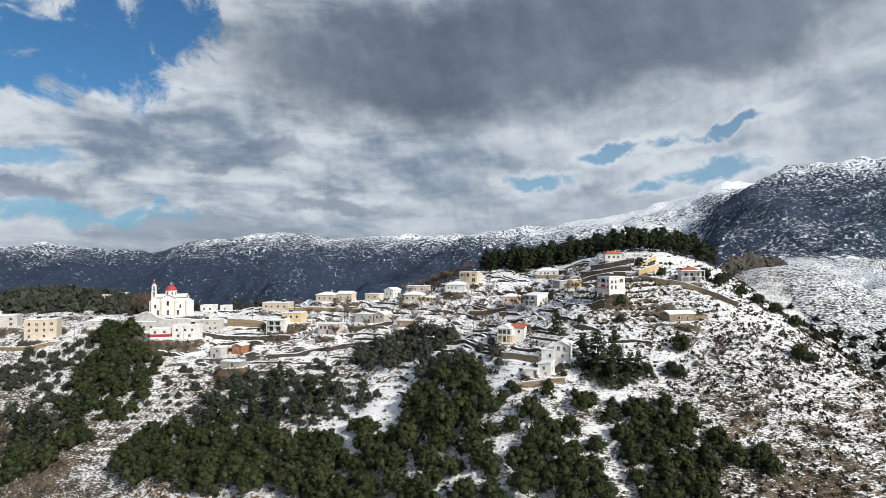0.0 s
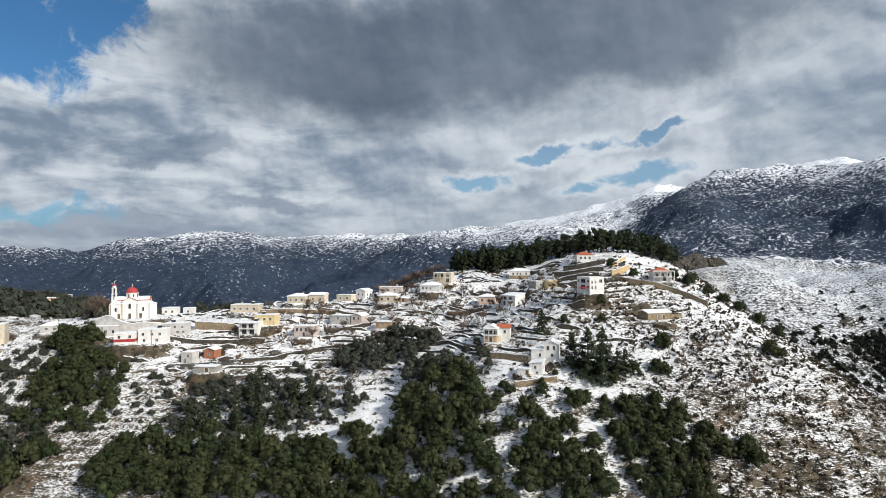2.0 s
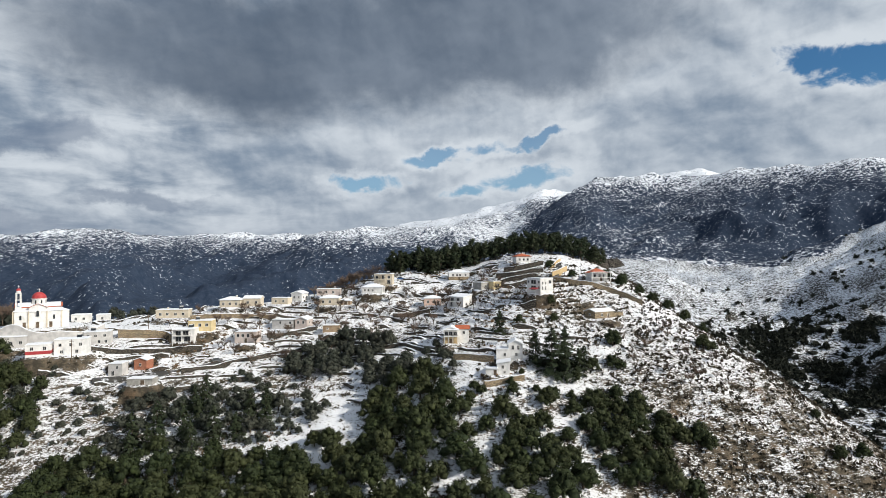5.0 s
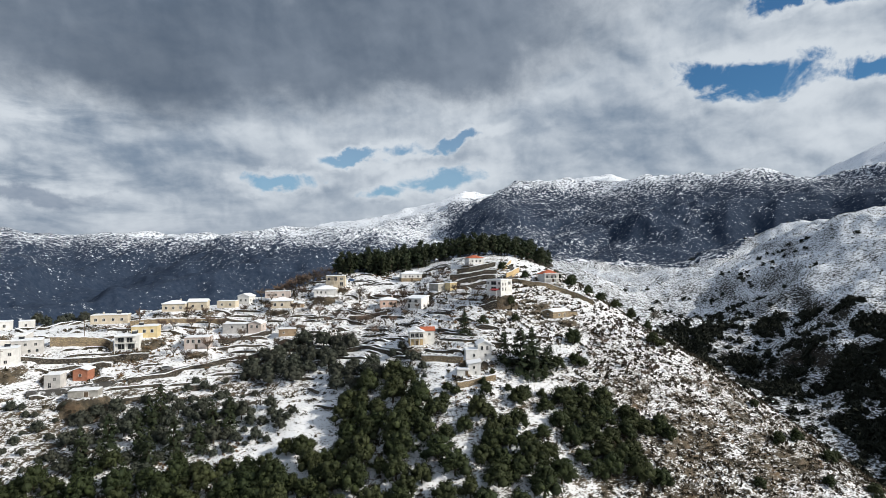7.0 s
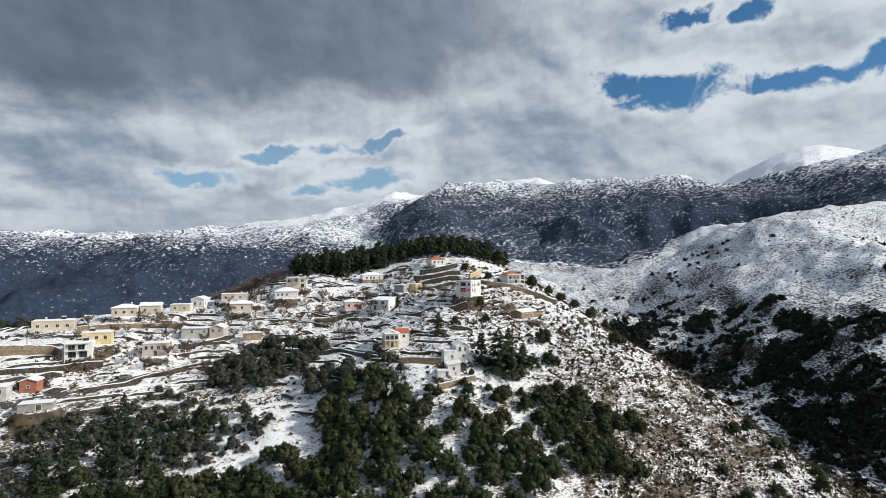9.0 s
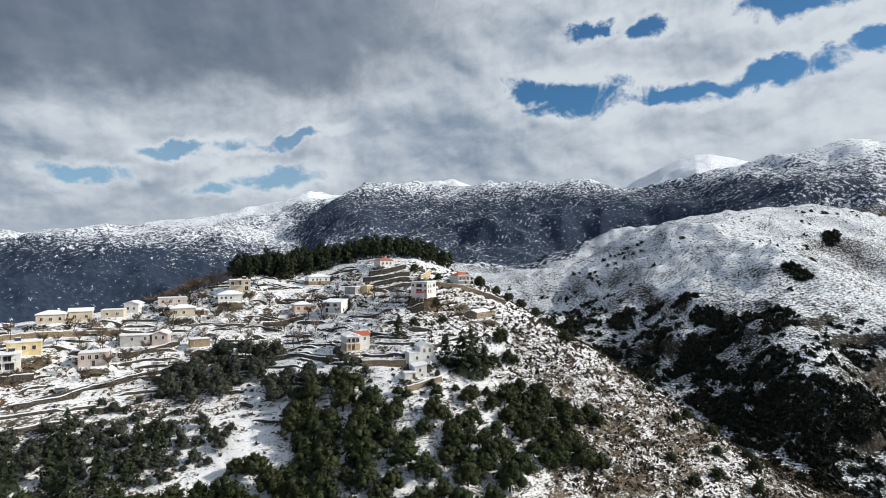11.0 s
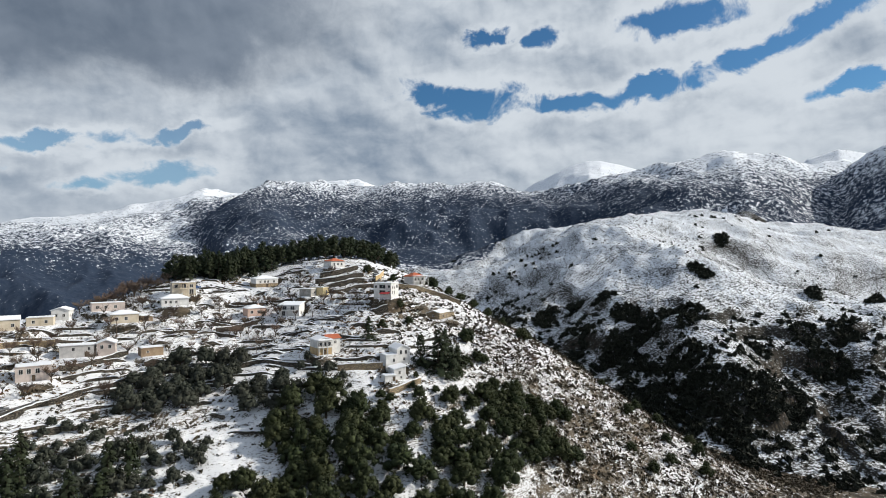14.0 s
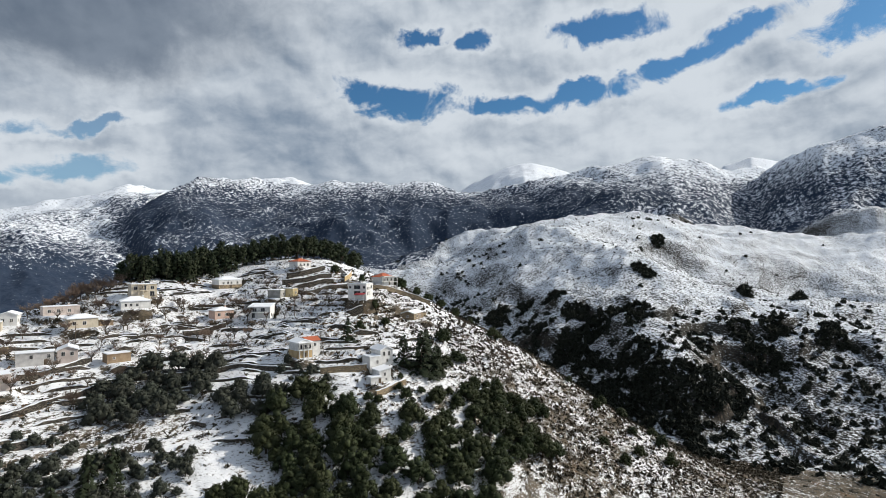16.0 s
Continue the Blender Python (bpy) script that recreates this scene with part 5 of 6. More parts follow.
def balcony(x, y, z, turn, w, d, level, label, roofed=True, posts=3, rail=True, mat=None):
    """A slab on posts with a rail, set against a house."""
    t = parts_of(x, y, z, turn, "balcony", label, "balcony")
    mat = mat or WHITE
    slab_part(t, "slab", (-w / 2, -d / 2, level - 0.2, w / 2, d / 2, level), mat)
    for i in range(posts):
        px = -w / 2 + 0.2 + (w - 0.4) * i / (posts - 1)
        slab_part(t, "post", (px - 0.13, -d / 2 + 0.05, -1.5, px + 0.13, -d / 2 + 0.31, level - 0.2), mat)
        if roofed:
            slab_part(t, "post", (px - 0.11, -d / 2 + 0.05, level, px + 0.11, -d / 2 + 0.27, level + 2.6), mat)
    if roofed:
        slab_part(t, "canopy", (-w / 2 - 0.1, -d / 2 - 0.1, level + 2.6, w / 2 + 0.1, d / 2, level + 2.78), mat)
        slab_part(t, "roof_snow", (-w / 2, -d / 2, level + 2.78, w / 2, d / 2 - 0.05, level + 2.98), CAP, "snow on the canopy")
    if rail:
        for zz in (0.5, 0.95):
            slab_part(t, "rail", (-w / 2, -d / 2 + 0.02, level + zz - 0.04, w / 2, -d / 2 + 0.08, level + zz + 0.02), RAIL)
    return t


def off(x, y, turn, dx, dy):
    """The point dx along and dy behind the front of a house that is turned."""
    c, s = math.cos(radians(turn)), math.sin(radians(turn))
    dx, dy = dx * SIZE[0], dy * SIZE[1]
    return x + dx * c - dy * s, y + dx * s + dy * c


def attach(i, dx, dy):
    s = HOUSES[i]
    return (*off(s["x"], s["y"], s["turn"], dx, dy), s["z"], s["turn"])


balcony(*attach(0, 0, -4.7), 9.5, 1.9, 2.0, "white porch with a snowy roof round the house", True, 4)
balcony(*attach(14, -0.5, -4.6), 4.0, 1.7, 3.0, "cream pillared veranda of two storeys", True, 3, True, CREAM)
balcony(*attach(25, -0.5, -4.2), 7.5, 1.4, 3.0, "white balcony over a dark carport", True, 3)
balcony(*attach(5, 0, -4.0), 7.0, 1.4, 2.7, "white balcony along the upper storey", False, 3)
balcony(*attach(6, 0, -4.1), 5.4, 1.2, 3.0, "glazed white balcony over the ochre storey", True, 4, True)
for i, b, mat, label in ((6, (-2.86, -3.56, -1.5, 2.86, 3.56, 2.7), OCHRE, "ochre stone ground storey"), (4, (-5.6, -4.1, -1.5, 5.6, 4.1, 2.0), STONE, "stone basement storey"), (34, (-4.06, -3.06, 0.9, 4.06, 3.06, 2.2), REDPAINT, "red-painted band round the storey")):
    s = HOUSES[i]
    g = parts_of(s["x"], s["y"], s["z"], s["turn"], "ground_storey", label + " of a hillside house", "house base")
    slab_part(g, "wall", b, mat)
    if b[2] < 0:
        slab_part(g, "door", (-0.5, b[1] - 0.06, 0.05, 0.5, b[1] + 0.1, 1.9), DARKWOOD, "dark wooden door")
s = HOUSES[1]
g = parts_of(*attach(1, -5.2, -2.0), "awning", "red awning over the lower terrace of the white house", "awning")
part("cloth", solid([(-1.2, -2.2, 2.2), (1.0, -2.2, 2.9), (1.0, 2.2, 2.9), (-1.2, 2.2, 2.2), (-1.2, -2.2, 2.12), (1.0, -2.2, 2.8), (1.0, 2.2, 2.8), (-1.2, 2.2, 2.12)],
                    [(0, 1, 2, 3), (7, 6, 5, 4), (0, 4, 5, 1), (1, 5, 6, 2), (2, 6, 7, 3), (3, 7, 4, 0)]), REDPAINT, g)
for yy in (-2.1, 2.0):
    slab_part(g, "post", (-1.15, yy, -1.5, -1.03, yy + 0.12, 2.15), WHITE)
# the red-tiled wing behind the narrow house
house(*off(23, 210, -18, 4.6, 1.6), -28.6, -18, 5.0, 6, 5.0, "gable", 1.3, WHITE, TILES, row("front", 3.0, 0.8, 1.1, 0.5), "white wing with a red tiled roof")
house(*off(84, 207, 14, 8.4, 0), -22.3, 14, 5.6, 5.6, 2.4, "flat", 0, STONE, DRYSTONE, (), "roofless stone walls at the end of the barn", "ruin", category="ruin")


def chimney(i, dx, dy, top, mat):
    x, y, z, turn = attach(i, dx, dy)
    c = parts_of(x, y, z, turn, "chimney", "small rendered chimney on a snowy roof", "chimney")
    h = HOUSES[i]["h"]
    slab_part(c, "stack", (-0.3, -0.3, h - 0.3, 0.3, 0.3, h + top), mat)
    slab_part(c, "cap", (-0.4, -0.4, h + top, 0.4, 0.4, h + top + 0.12), CONCRETE)
    slab_part(c, "roof_snow", (-0.36, -0.36, h + top + 0.12, 0.36, 0.36, h + top + 0.24), CAP)


for i, dx, dy in ((0, 2.2, 1.0), (3, 1.6, 0.8), (4, -2.6, 1.2), (7, 1.2, 1.6), (11, 2.0, 1.0), (15, 3.0, 0.8), (18, 1.5, 0.5), (20, 3, 1), (27, -3, 1), (30, 2.6, 1.5), (29, 2, 1)):
    chimney(i, dx, dy, 2.0 if HOUSES[i].get("roof") in ("hip", "gabley") else 1.1, HOUSES[i]["wall"])


# roof tanks and solar boilers on the flat roofs
def boiler(i, dx, dy):
    x, y, z, turn = attach(i, dx, dy)
    h = HOUSES[i]["h"] + 0.42
    b = parts_of(x, y, z, turn, "solar_boiler", "solar water boiler standing on a flat snowy roof", "boiler")
    bm = drum(bmesh.new(), 0, 0, -0.8, 0.8, 0.28, 0.28, 12)
    tank = part("tank", bm, TRIM, b)
    tank.matrix_local = pose(0, 0.4, h + 1.15, 0, 90, 0)
    part("panel", box(bmesh.new(), -0.9, -0.04, 0, 0.9, 0.04, 1.5), GLASS, b, "dark glazed panel").matrix_local = pose(0, -0.6, h + 0.05, -42, 0, 0)
    for sx in (-0.6, 0.6):
        slab_part(b, "leg", (sx - 0.03, 0.36, h - 0.1, sx + 0.03, 0.42, h + 0.95), RAIL)


for i, dx, dy in ((1, 1.5, 1.5), (14, 2, 1), (25, 1.5, 1), (26, -2, 1), (27, 3, 0.5), (30, -2, 0.5), (35, 2, 1), (38, -2, 1), (38, 3, 1.5), (36, 1, 1)):
    boiler(i, dx, dy)


# ---- walls, road, poles ----
def draw_line(points, spacing):
    out = []
    for (x0, y0), (x1, y1) in zip(points, points[1:]):
        n = max(1, int(math.hypot(x1 - x0, y1 - y0) / spacing))
        out += [(x0 + (x1 - x0) * i / n, y0 + (y1 - y0) * i / n) for i in range(n)]
    out.append(points[-1])
    a = np.array(out)
    for _ in range(3):
        a[1:-1] = (a[:-2] + 2 * a[1:-1] + a[2:]) / 4
    return a


def stone_wall(points, tall, thick, material, label, snow=True, seed=0):
    """A wall that follows the ground, its top uneven, with a ridge of snow."""
    a = draw_line(points, 1.2)
    z = EYE + height(a[:, 0], a[:, 1])
    z = np.convolve(np.pad(z, 3, mode="edge"), np.ones(7) / 7, mode="valid")
    t = np.gradient(a, axis=0)
    t /= np.linalg.norm(t, axis=1)[:, None]
    nrm = np.stack([-t[:, 1], t[:, 0]], 1)
    rng = np.random.default_rng(seed)
    top = z + tall + rng.uniform(-0.12, 0.12, len(z))
    w = thing("stone_wall", pose(a[0, 0], a[0, 1], z[0]), label, "wall")

    def band(z0, z1, th, mat, name, lab=""):
        bm = bmesh.new()
        rings = []
        for i in range(len(a)):
            l, r = a[i] + nrm[i] * th / 2, a[i] - nrm[i] * th / 2
            rings.append([bm.verts.new((p[0] - a[0, 0], p[1] - a[0, 1], zz - z[0])) for p, zz in ((l, z0[i]), (r, z0[i]), (r, z1[i]), (l, z1[i]))])
        for p, q in zip(rings, rings[1:]):
            for i in range(4):
                j = (i + 1) % 4
                bm.faces.new((p[i], p[j], q[j], q[i]))
        bm.faces.new(rings[0][::-1])
        bm.faces.new(rings[-1])
        bmesh.ops.recalc_face_normals(bm, faces=bm.faces[:])
        part(name, bm, mat, w, lab)

    band(z - 2.5, top, thick, material, "masonry")
    if snow:
        band(top, top + 0.16 + rng.uniform(0, 0.1, len(z)), thick * 0.9, CAP, "snow_ridge", "ridge of snow on the coping")


stone_wall([(81.4, 240), (87, 234.5), (93.4, 229.2), (100.6, 225.5), (105.1, 220.5), (110, 215)], 2.0, 0.6, STONE, "long tan stone retaining wall below the red-roofed house", True, 1)
stone_wall([(82.7, 243.5), (87.6, 245.1), (93, 248.5)], 2.6, 0.4, OCHRE, "ochre rendered wall beside the lane", True, 2)
stone_wall([(86, 251), (93, 258), (97, 262)], 1.4, 0.4, OCHRE, "ochre rendered wall on the upper side of the lane", True, 3)
stone_wall([(68, 265), (76.5, 261), (86, 259)], 2.2, 0.6, DRYSTONE, "dark dry-stone terrace wall below the hilltop house", True, 4)
stone_wall([(62.6, 262), (70.5, 256), (82, 251)], 2.0, 0.6, DRYSTONE, "dark dry-stone terrace wall below the hilltop house", True, 5)
stone_wall([(60, 256), (68, 250.5), (78, 246)], 2.0, 0.6, DRYSTONE, "dark dry-stone terrace wall on the upper slope", True, 6)
stone_wall([(60, 246), (68, 242.5), (78, 238)], 1.6, 0.6, DRYSTONE, "dark dry-stone terrace wall on the upper slope", True, 7)
stone_wall([(43, 183.4), (46, 181.6), (52, 179.6), (58, 178.6)], 1.8, 0.6, DRYSTONE, "grey stone wall beside the gabled house", True, 8)
stone_wall([(20, 198), (25.6, 193.2), (31, 188.0)], 2.0, 0.6, STONE, "stone retaining wall beside the path", True, 9)
stone_wall([(24, 178.5), (30, 177.2), (37, 176.6)], 1.6, 0.6, STONE, "stone retaining wall below the small white house", True, 10)
stone_wall([(-73.4, 275), (-60.6, 273), (-49.6, 272), (-38.4, 269)], 1.8, 0.5, STONE, "tan stone field wall below the houses", True, 11)
stone_wall([(-149, 258), (-139.5, 256), (-124, 252.8), (-111, 254.5), (-104, 266)], 4.6, 0.7, GREYW, "tall whitewashed retaining wall of the churchyard", True, 12)
stone_wall([(-98, 262), (-88.9, 260), (-79.4, 258), (-78, 254)], 3.2, 0.6, STONE, "tall rubble stone retaining wall", True, 13)
stone_wall([(-108, 251), (-94.1, 249.7), (-84, 248.8), (-66, 248.5)], 1.6, 0.6, DRYSTONE, "dark stone wall along the lane", True, 14)
stone_wall([(-194, 250), (-180.2, 248), (-169.8, 251)], 1.6, 0.6, STONE, "stone field wall below the cream apartment house", True, 15)
stone_wall([(11.7, 258), (19.4, 257), (28, 255.2)], 1.8, 0.6, DRYSTONE, "dark stone wall below the pink house", True, 16)
stone_wall([(-42, 254), (-31, 252.8), (-22, 254)], 1.4, 0.5, DRYSTONE, "low stone wall before the old house", True, 17)
stone_wall([(-72, 236.5), (-58.3, 238.5), (-46, 240.2), (-34.2, 240.3), (-20.2, 242.6), (-7.6, 234), (6.5, 225), (16, 207)], 1.3, 0.6, DRYSTONE, "dark stone wall that holds up the lane", True, 18)


def terrace_wall(x, y, length, seed):
    """A dry-stone wall that holds up a terrace: it follows the contour from x, y."""
    rng = np.random.default_rng(seed)
    pts, way = [], 1 if rng.random() < 0.5 else -1
    for _ in range(int(length / 1.2)):
        e = 1.5
        z = land(np.array([x + e, x - e, x, x]), np.array([y, y, y + e, y - e]))
        gx, gy = z[0] - z[1], z[2] - z[3]
        g = math.hypot(gx, gy) + 1e-6
        pts.append((x, y, gx / g, gy / g))
        x, y = x + way * gy / g * 1.2, y - way * gx / g * 1.2
    a = np.array(pts)
    if any(np.min(np.hypot(a[:, 0] - q[0], a[:, 1] - q[1])) < q[3] + 1.0 for q in PLOTS):
        return False
    up_, down = height(a[:, 0] + a[:, 2] * 1.0, a[:, 1] + a[:, 3] * 1.0), height(a[:, 0] - a[:, 2] * 0.6, a[:, 1] - a[:, 3] * 0.6)
    top = np.maximum(up_, down + 0.7) + 0.1
    top = np.convolve(np.pad(top, 2, mode="edge"), np.ones(5) / 5, mode="valid") + rng.uniform(-0.12, 0.12, len(a))
    base = np.minimum(down, top - 0.9) - 0.8
    ends = np.minimum(np.arange(len(a)), np.arange(len(a))[::-1])
    top = np.where(ends < 2, top - 0.35 * (2 - ends), top)
    z0 = top[0]
    w = thing("terrace_wall", pose(a[0, 0], a[0, 1], EYE + z0), "dark dry-stone terrace wall edged with snow", "wall", "terrace walls")

    def band(lo, hi, t0, t1, mat, name, lab=""):
        bm, rings = bmesh.new(), []
        for i in range(len(a)):
            q = [(t1, lo[i]), (-t0, lo[i]), (-t0, hi[i]), (t1, hi[i])]
            rings.append([bm.verts.new((a[i, 0] + a[i, 2] * t - a[0, 0], a[i, 1] + a[i, 3] * t - a[0, 1], zz - z0)) for t, zz in q])
        for p, q in zip(rings, rings[1:]):
            for i in range(4):
                bm.faces.new((p[i], p[(i + 1) % 4], q[(i + 1) % 4], q[i]))
        bm.faces.new(rings[0][::-1])
        bm.faces.new(rings[-1])
        bmesh.ops.recalc_face_normals(bm, faces=bm.faces[:])
        part(name, bm, mat, w, lab)

    band(base, top, 0.25, 0.35, DRYSTONE, "masonry")
    band(top, top + 0.10 + rng.uniform(0, 0.12, len(a)), 0.12, 0.9, CAP, "snow_ridge", "snow along the top of the wall")
    return True


WALL_SPOTS = []
wall_rng = random.Random(404)
for n in range(700):
    wx, wy, wl = wall_rng.uniform(-110, 72), wall_rng.uniform(186, 300), wall_rng.uniform(6, 22)
    if len(WALL_SPOTS) >= 140:
        break
    if wy < 198 - wx * 0.25 or (wx < -20 and wy < 228):
        continue
    if any(abs(wx - q[0]) < 12 and abs(wy - q[1]) < 4.0 for q in WALL_SPOTS):
        continue
    if terrace_wall(wx, wy, wl, n):
        WALL_SPOTS.append((wx, wy))


def build_road(points, width):
    a = draw_line(points, 1.5)
    z = EYE + height(a[:, 0], a[:, 1])
    z = np.convolve(np.pad(z, 4, mode="edge"), np.ones(9) / 9, mode="valid") + 0.3
    t = np.gradient(a, axis=0)
    t /= np.linalg.norm(t, axis=1)[:, None]
    nrm = np.stack([-t[:, 1], t[:, 0]], 1)
    bm = bmesh.new()
    rings = [[bm.verts.new((*(a[i] + nrm[i] * o), z[i] + dz)) for o, dz in ((width / 2, -1.5), (width / 2, 0), (-width / 2, 0), (-width / 2, -1.5))] for i in range(len(a))]
    for p, q in zip(rings, rings[1:]):
        for i in range(3):
            bm.faces.new((p[i], q[i], q[i + 1], p[i + 1]))
    bmesh.ops.recalc_face_normals(bm, faces=bm.faces[:])
    tagged(new("road", mesh_of("road", bm, ASPHALT)), "narrow wet asphalt lane between snowy terraces", "road", "", "structure")


def mat_asphalt():
    k = Mat("wet_asphalt", 0.7, 0, 0.3)
    c = k.mix(k.noise(3, 5, 0.7), (0.035, 0.034, 0.032), (0.075, 0.072, 0.068))
    return k.done(k.mix(k.ramp(k.noise(0.5, 5, 0.65), 0.55, 0.66), c, (0.62, 0.64, 0.67)))


ASPHALT = mat_asphalt()
build_road([(-100, 234), (-72, 238.6), (-58.3, 240.6), (-46, 242.2), (-34.2, 242.5), (-20.2, 244.6), (-6.4, 236), (8, 226.5), (17.6, 208.5)], 2.6)
build_road([(77.8, 236), (83.5, 243.5), (88, 248), (93, 255), (91, 263)], 3.0)


def pole(x, y, tall):
    p = thing("utility_pole", pose(x, y, ground_z(x, y) - 0.3), "thin wooden utility pole with a crossarm", "utility pole", "utility poles")
    bm = bmesh.new()
    stem(bm, (0, 0, 0), (0, 0, tall), 0.13, 0.09, 6)
    part("post", bm, DARKWOOD, p)
    part("crossarm", box(bmesh.new(), -0.7, -0.06, tall - 0.7, 0.7, 0.06, tall - 0.58), DARKWOOD, p)


for x, y, tall in ((-70, 271, 8), (-45, 262, 8), (-88, 266, 8), (-140, 284, 9), (-20, 268, 8), (20, 270, 8), (45, 236, 7.5), (12, 232, 7.5), (-108, 240, 8), (-160, 250, 8)):
    pole(x, y, tall)


# ---- parked cars ----
def mat_paint(name, colour):
    k = Mat(name, 0.3, 0.0, 0.5)
    return k.done(k.mix(k.noise(2.0, 3), colour, tuple(c * 0.85 for c in colour)))


TYRE = plain("tyre_rubber", (0.02, 0.02, 0.02), (0.035, 0.035, 0.035), 4)


def car(x, y, turn, paint, label):
    """A small hatchback: body, glazed cabin, four wheels."""
    c = thing("car", pose(x, y, ground_z(x, y) + 0.05, 0, 0, turn), label, "car")
    bm = box(bmesh.new(), -2.0, -0.82, 0.3, 2.0, 0.82, 0.95)
    bmesh.ops.bevel(bm, geom=bm.edges[:], offset=0.14, segments=2, affect="EDGES")
    part("body", bm, paint, c)
    cab = [(-1.75, -0.74, 0.93), (1.05, -0.74, 0.93), (1.05, 0.74, 0.93), (-1.75, 0.74, 0.93), (-1.35, -0.6, 1.42), (0.35, -0.6, 1.42), (0.35, 0.6, 1.42), (-1.35, 0.6, 1.42)]
    part("windows", solid(cab, [(3, 2, 1, 0), (4, 5, 6, 7), (0, 1, 5, 4), (1, 2, 6, 5), (2, 3, 7, 6), (3, 0, 4, 7)]), GLASS, c, "dark car windows")
    bm = box(bmesh.new(), -1.4, -0.63, 1.40, 0.4, 0.63, 1.50)
    bmesh.ops.bevel(bm, geom=bm.edges[:], offset=0.04, segments=1, affect="EDGES")
    part("roof", bm, paint, c)
    part("roof_snow", box(bmesh.new(), -1.3, -0.58, 1.5, 0.3, 0.58, 1.62), CAP, c, "snow on the car roof")
    for sx in (-1.25, 1.25):
        for sy in (-0.8, 0.8):
            w = part("wheel", drum(bmesh.new(), 0, 0, -0.1, 0.1, 0.31, 0.31, 14), TYRE, c)
            w.matrix_local = pose(sx, sy, 0.31, 90, 0, 0)
            part("rim", drum(bmesh.new(), 0, 0, -0.105, 0.105, 0.18, 0.18, 10), TRIM, w)


car(86.5, 247.0, 40, mat_paint("white_car_paint", (0.6, 0.6, 0.6)), "small white hatchback parked in the lane")
car(24.0, 296.0, -10, mat_paint("blue_car_paint", (0.05, 0.12, 0.28)), "small blue hatchback parked on the snow")
car(-60.0, 240.9, 2, mat_paint("grey_car_paint", (0.16, 0.165, 0.17)), "grey hatchback parked along the lane")


# ---- crags ----
ROCK = mat_stone("weathered_limestone", (0.075, 0.068, 0.060), (0.20, 0.175, 0.145), (0.035, 0.033, 0.030))


def crag(x, y, sink, sx, sy, sz, turn, seed, label):
    """A bare crag: a lump of rock broken by noise, with snow on its ledges below."""
    bm = bmesh.new()
    bmesh.ops.create_icosphere(bm, subdivisions=5, radius=1.0)
    shift = Vector((seed * 3.1, seed * 1.7, 0))
    for v in bm.verts:
        p = v.co.copy()
        n = noise.noise(p * 1.3 + shift) * 0.45 - abs(noise.noise(p * 2.6 + shift)) * 0.55 + abs(noise.noise(Vector((p.x * 7, p.y * 7, p.z * 2)) + shift)) * 0.34 + noise.noise(p * 13 + shift) * 0.10
        v.co = Vector((p.x * sx, p.y * sy, p.z * sz)) * (1 + n)
    ob = new("crag", mesh_of("crag", bm, ROCK))
    ob.matrix_world = pose(x, y, ground_z(x, y) - sink, 0, 0, turn)
    tagged(ob, label, "rock", "crags")


crag(262, 494, 1, 22, 9, 15, 25, 1, "brown-grey limestone crag above the saddle")
crag(238, 478, 2, 13, 8, 13, 40, 2, "brown-grey limestone crag above the saddle")
crag(290, 508, 2, 15, 8, 11, 10, 3, "brown-grey limestone crag above the saddle")


# ---- scrub and far woods ----
def tuft(rng, blades, squat):
    """A little bush of leaf blades inside a unit dome."""
    p = rng.normal(size=(blades, 3))
    p /= np.linalg.norm(p, axis=1)[:, None]
    p[:, 2] = np.abs(p[:, 2]) * squat
    p *= rng.uniform(0.45, 0.95, (blades, 1))
    a = rng.normal(size=(blades, 3)) * 0.42
    b = rng.normal(size=(blades, 3)) * 0.42
    return np.stack([p + a, p + b, p - (a + b) * 0.6], 1).reshape(-1, 3)


def scatter(name, x, y, size, blades, squat, material, label, category, seed):
    """Many small plants in one mesh."""
    rng = np.random.default_rng(seed)
    z = EYE + height(x, y)
    kinds = [tuft(rng, blades, squat) for _ in range(12)]
    allv = np.empty((len(x), blades * 3, 3))
    for i in range(len(x)):
        t = kinds[i % 12]
        a = rng.uniform(0, 6.283)
        c, s = math.cos(a), math.sin(a)
        allv[i, :, 0] = (t[:, 0] * c - t[:, 1] * s) * size[i] + x[i]
        allv[i, :, 1] = (t[:, 0] * s + t[:, 1] * c) * size[i] + y[i]
        allv[i, :, 2] = t[:, 2] * size[i] + z[i]
    n = len(x) * blades
    me = bpy.data.meshes.new(name)
    me.vertices.add(n * 3)
    me.vertices.foreach_set("co", allv.ravel())
    me.loops.add(n * 3)
    me.loops.foreach_set("vertex_index", np.arange(n * 3, dtype=np.int32))
    me.polygons.add(n)
    me.polygons.foreach_set("loop_start", np.arange(0, n * 3, 3, dtype=np.int32))
    me.update(calc_edges=True)
    me.materials.append(material)
    return tagged(new(name, me), label, category, "", "stuff")


def spread(seed, count, x0, x1, y0, y1, keep):
    """Random spots of a stretch of land, thinned by keep(x, y, height, slope, chance)."""
    rng = np.random.default_rng(seed)
    x, y = rng.uniform(x0, x1, count), rng.uniform(y0, y1, count)
    z = height(x, y)
    slope = np.hypot(height(x + 0.8, y) - z, height(x, y + 0.8) - z) / 0.8
    ok = keep(x, y, z, slope, rng.random(count))
    for px, py, pz, pr in PLOTS:
        ok &= np.hypot(x - px, y - py) > pr + 0.5
    return x[ok], y[ok], rng


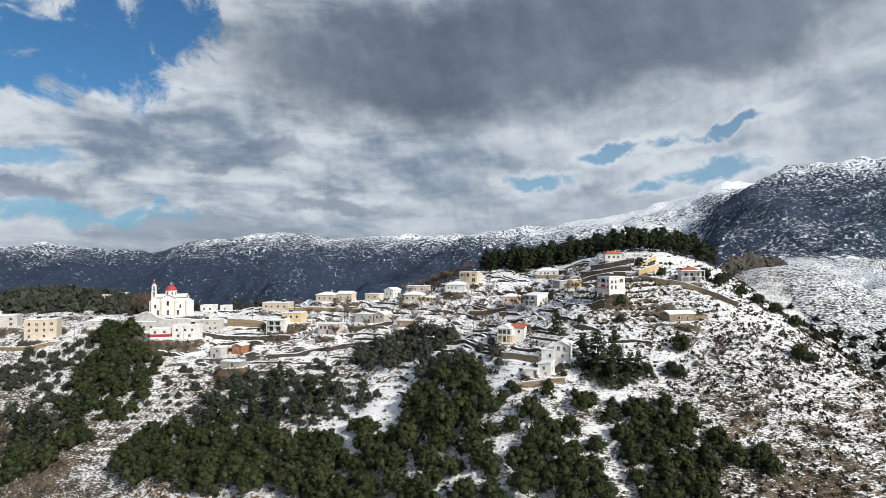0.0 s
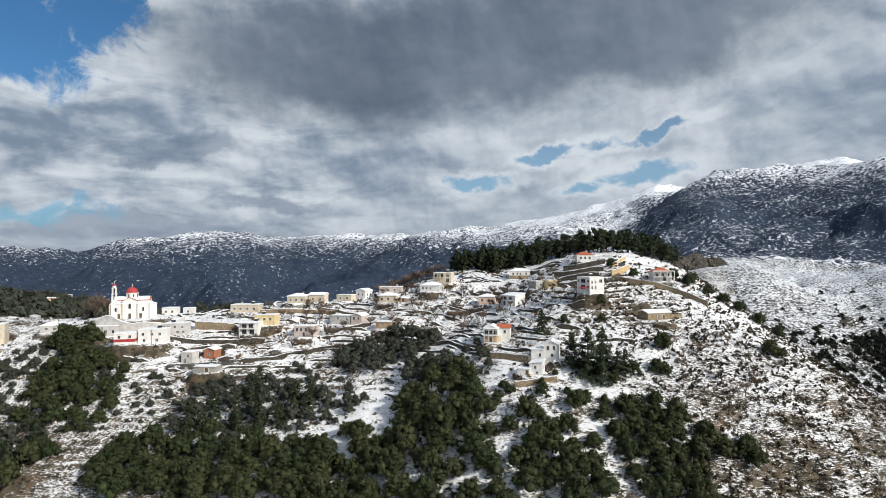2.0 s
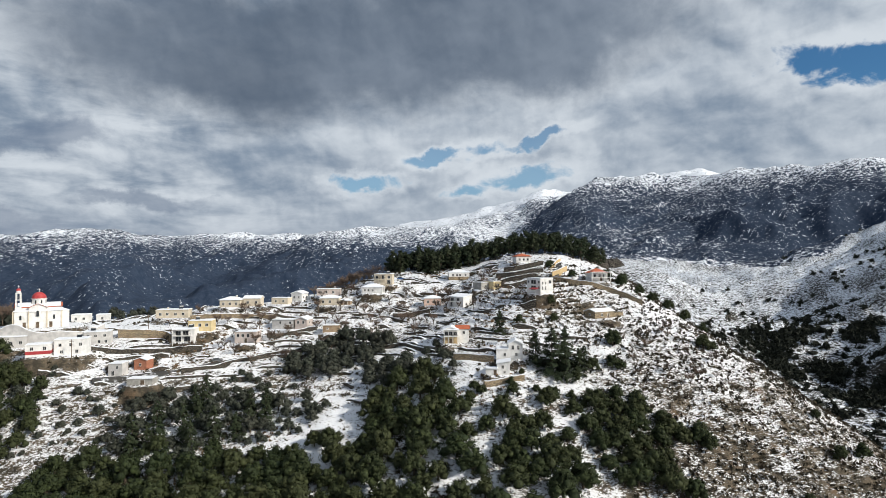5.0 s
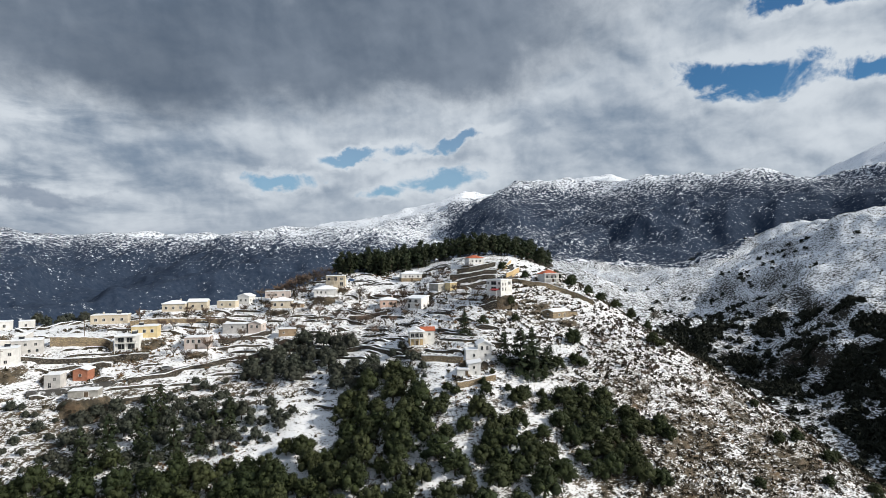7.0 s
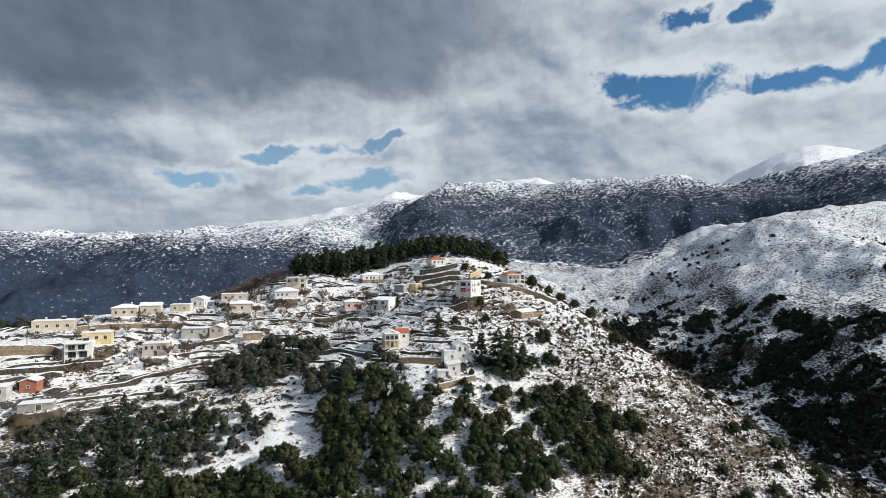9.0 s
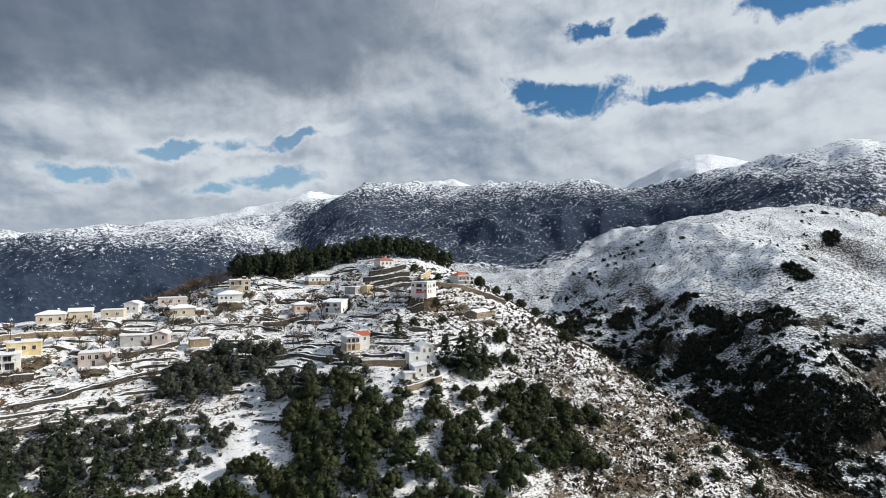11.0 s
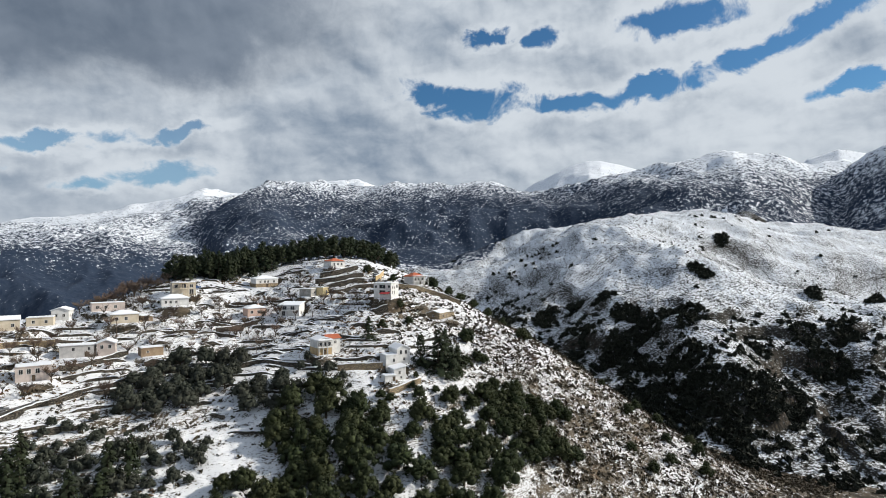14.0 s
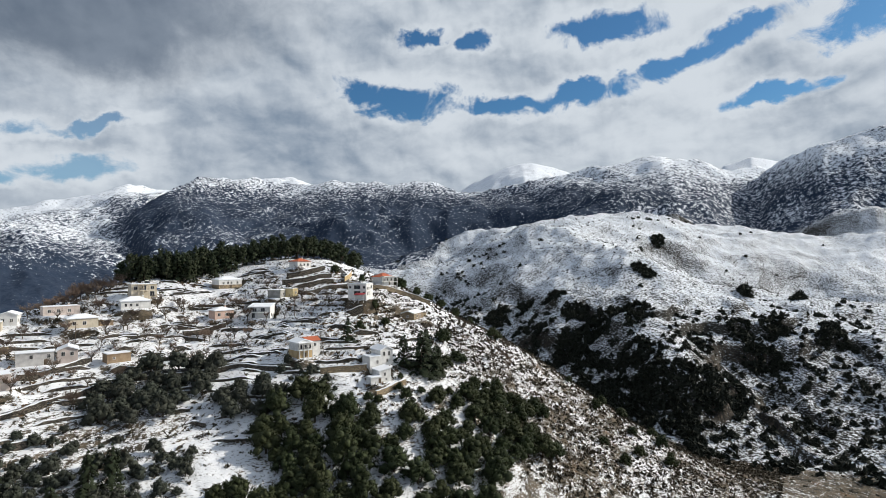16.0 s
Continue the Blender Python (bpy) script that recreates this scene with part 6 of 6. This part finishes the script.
SCRUB = mat_leaf("dark_scrub", (0.028, 0.028, 0.017), (0.080, 0.068, 0.040), (0.065, 0.050, 0.034))
DRYGRASS = mat_leaf("dead_bracken", (0.10, 0.06, 0.03), (0.22, 0.14, 0.075), (0.14, 0.10, 0.06))
HEATH = mat_leaf("brown_heath", (0.030, 0.025, 0.017), (0.105, 0.080, 0.052), (0.07, 0.056, 0.038))
FARWOOD = mat_leaf("far_wood_leaves", (0.010, 0.015, 0.010), (0.030, 0.036, 0.022), (0.02, 0.022, 0.016))

sx_, sy_, rg = spread(5, 52000, -230, 140, 130, 320, lambda x, y, z, s, u: u < 0.05 + 0.30 * smooth(s, 0.5, 1.3) + 0.22 * smooth(fbm(x, y, 14, 3, 51), 0.12, 0.4))
scatter("shrubs", sx_, sy_, rg.uniform(0.2, 1.0, len(sx_)) ** 2 * 0.95 + 0.16, 11, 0.7, SCRUB, "low dark shrubs scattered over the snowy terraces", "shrub", 1)
# heath thickens downhill, partly standing in for the shade there
sx_, sy_, rg = spread(6, 40000, 55, 215, 75, 250, lambda x, y, z, s, u: u < 0.28 + 0.22 * smooth(-z, 44, 75) + 0.4 * smooth(fbm(x, y, 10, 3, 52), 0.05, 0.35))
scatter("shrubs", sx_, sy_, rg.uniform(0.2, 1.0, len(sx_)) ** 2 * 0.8 + 0.14, 9, 0.6, HEATH, "low brown heath on the open snowy shoulder", "shrub", 2)
sx_, sy_, rg = spread(7, 16000, -120, 130, 160, 310, lambda x, y, z, s, u: u < 0.55 * smooth(fbm(x, y, 32, 3, 53), 0.16, 0.34))
scatter("bracken", sx_, sy_, rg.uniform(0.3, 0.8, len(sx_)), 11, 0.8, DRYGRASS, "rust-brown dead bracken in patches on the snow", "bracken", 3)
# scrub is thicker low in the gorge, partly in place of its shade
sx_, sy_, rg = spread(8, 60000, 180, 620, -90, 520, lambda x, y, z, s, u: u < 0.16 + 0.2 * smooth(-z, 20, 60) * smooth(fbm(x, y, 40, 3, 54), -0.1, 0.25) + 0.7 * smooth(s, 0.9, 1.5) * smooth(-z, 15, 40))
scatter("gorge_scrub", sx_, sy_, rg.uniform(0.2, 1.0, len(sx_)) ** 2 * 0.9 + 0.25, 8, 0.7, SCRUB, "dark scrub over the far side of the gorge", "shrub", 4)
# stands of trees in the gorge: x, y and half-widths
# the first three also stand in for the shade on the cliff
WOODS_HIGH = ((298, 334, 20, 15), (322, 328, 16, 14), (276, 296, 12, 14), (350, 298, 12, 12), (362, 279, 9, 8), (335, 225, 9, 15), (331, 190, 9, 13), (329, 171, 8, 9), (307, 247, 12, 13), (296, 220, 14, 14), (283, 194, 15, 14), (275, 171, 14, 11), (246, 150, 13, 12), (250, 135, 14, 9), (262, 116, 15, 9), (284, 104, 14, 9), (449, 110, 8, 6))
WOODS_DEEP = ((692, 123, 12, 7), (415, 186, 7, 8), (326, 129, 9, 9), (368, 106, 12, 7), (356, 84, 12, 8), (246, 174, 10, 9), (219, 121, 12, 9), (293, 335, 9, 14), (290, 315, 9, 12), (276, 243, 13, 11), (358, 252, 7, 11), (296, 281, 10, 12), (256, 193, 12, 9), (620, 215, 14, 7), (398, 47, 18, 11), (474, 71, 12, 8))
WOODS_FLOOR = ((252, 129, 16, 13), (280, 160, 14, 12), (255, 176, 14, 10), (292, 100, 12, 8), (254, 146, 16, 12), (235, 125, 13, 10), (310, 215, 14, 14), (322, 200, 13, 12), (318, 172, 13, 10), (353, 96, 14, 9), (385, 86, 14, 9), (232, 150, 12, 10))


def wooded(x, y):
    best = np.zeros_like(x)
    for wx, wy, wa, wb in WOODS_HIGH + WOODS_DEEP + WOODS_FLOOR:
        best = np.maximum(best, 1.1 - ((x - wx) / wa) ** 2 - ((y - wy) / wb) ** 2 + 1.6 * fbm(x, y, 12, 2, 58))
    return smooth(best, 0.1, 0.5)


sx_, sy_, rg = spread(9, 60000, 200, 640, 20, 390, lambda x, y, z, s, u: u < 0.62 * wooded(x, y) + 0.05 * smooth(-z, 30, 60))
scatter("gorge_wood", sx_, sy_, rg.uniform(0.9, 2.7, len(sx_)), 40, 1.4, FARWOOD, "dark evergreen wood along the gorge cliffs, partly in place of their shade", "wood", 5)
sx_, sy_, rg = spread(10, 5000, 330, 1000, 0, 760, lambda x, y, z, s, u: u < 0.012 + 0.6 * smooth(fbm(x, y, 90, 4, 56), 0.32, 0.46))
scatter("hill_trees", sx_, sy_, rg.uniform(0.8, 2.8, len(sx_)), 26, 1.3, FARWOOD, "scattered dark trees on the snowy slope beyond the gorge", "wood", 6)
sx_, sy_, rg = spread(11, 1500, -340, -150, 285, 430, lambda x, y, z, s, u: u < 0.25 + 0.6 * smooth(fbm(x, y, 30, 3, 57), -0.1, 0.2))
scatter("knoll_wood", sx_, sy_, rg.uniform(2.0, 4.4, len(sx_)), 90, 1.3, LEAF_OLIVE, "evergreen wood on the knoll behind the church", "wood", 7)
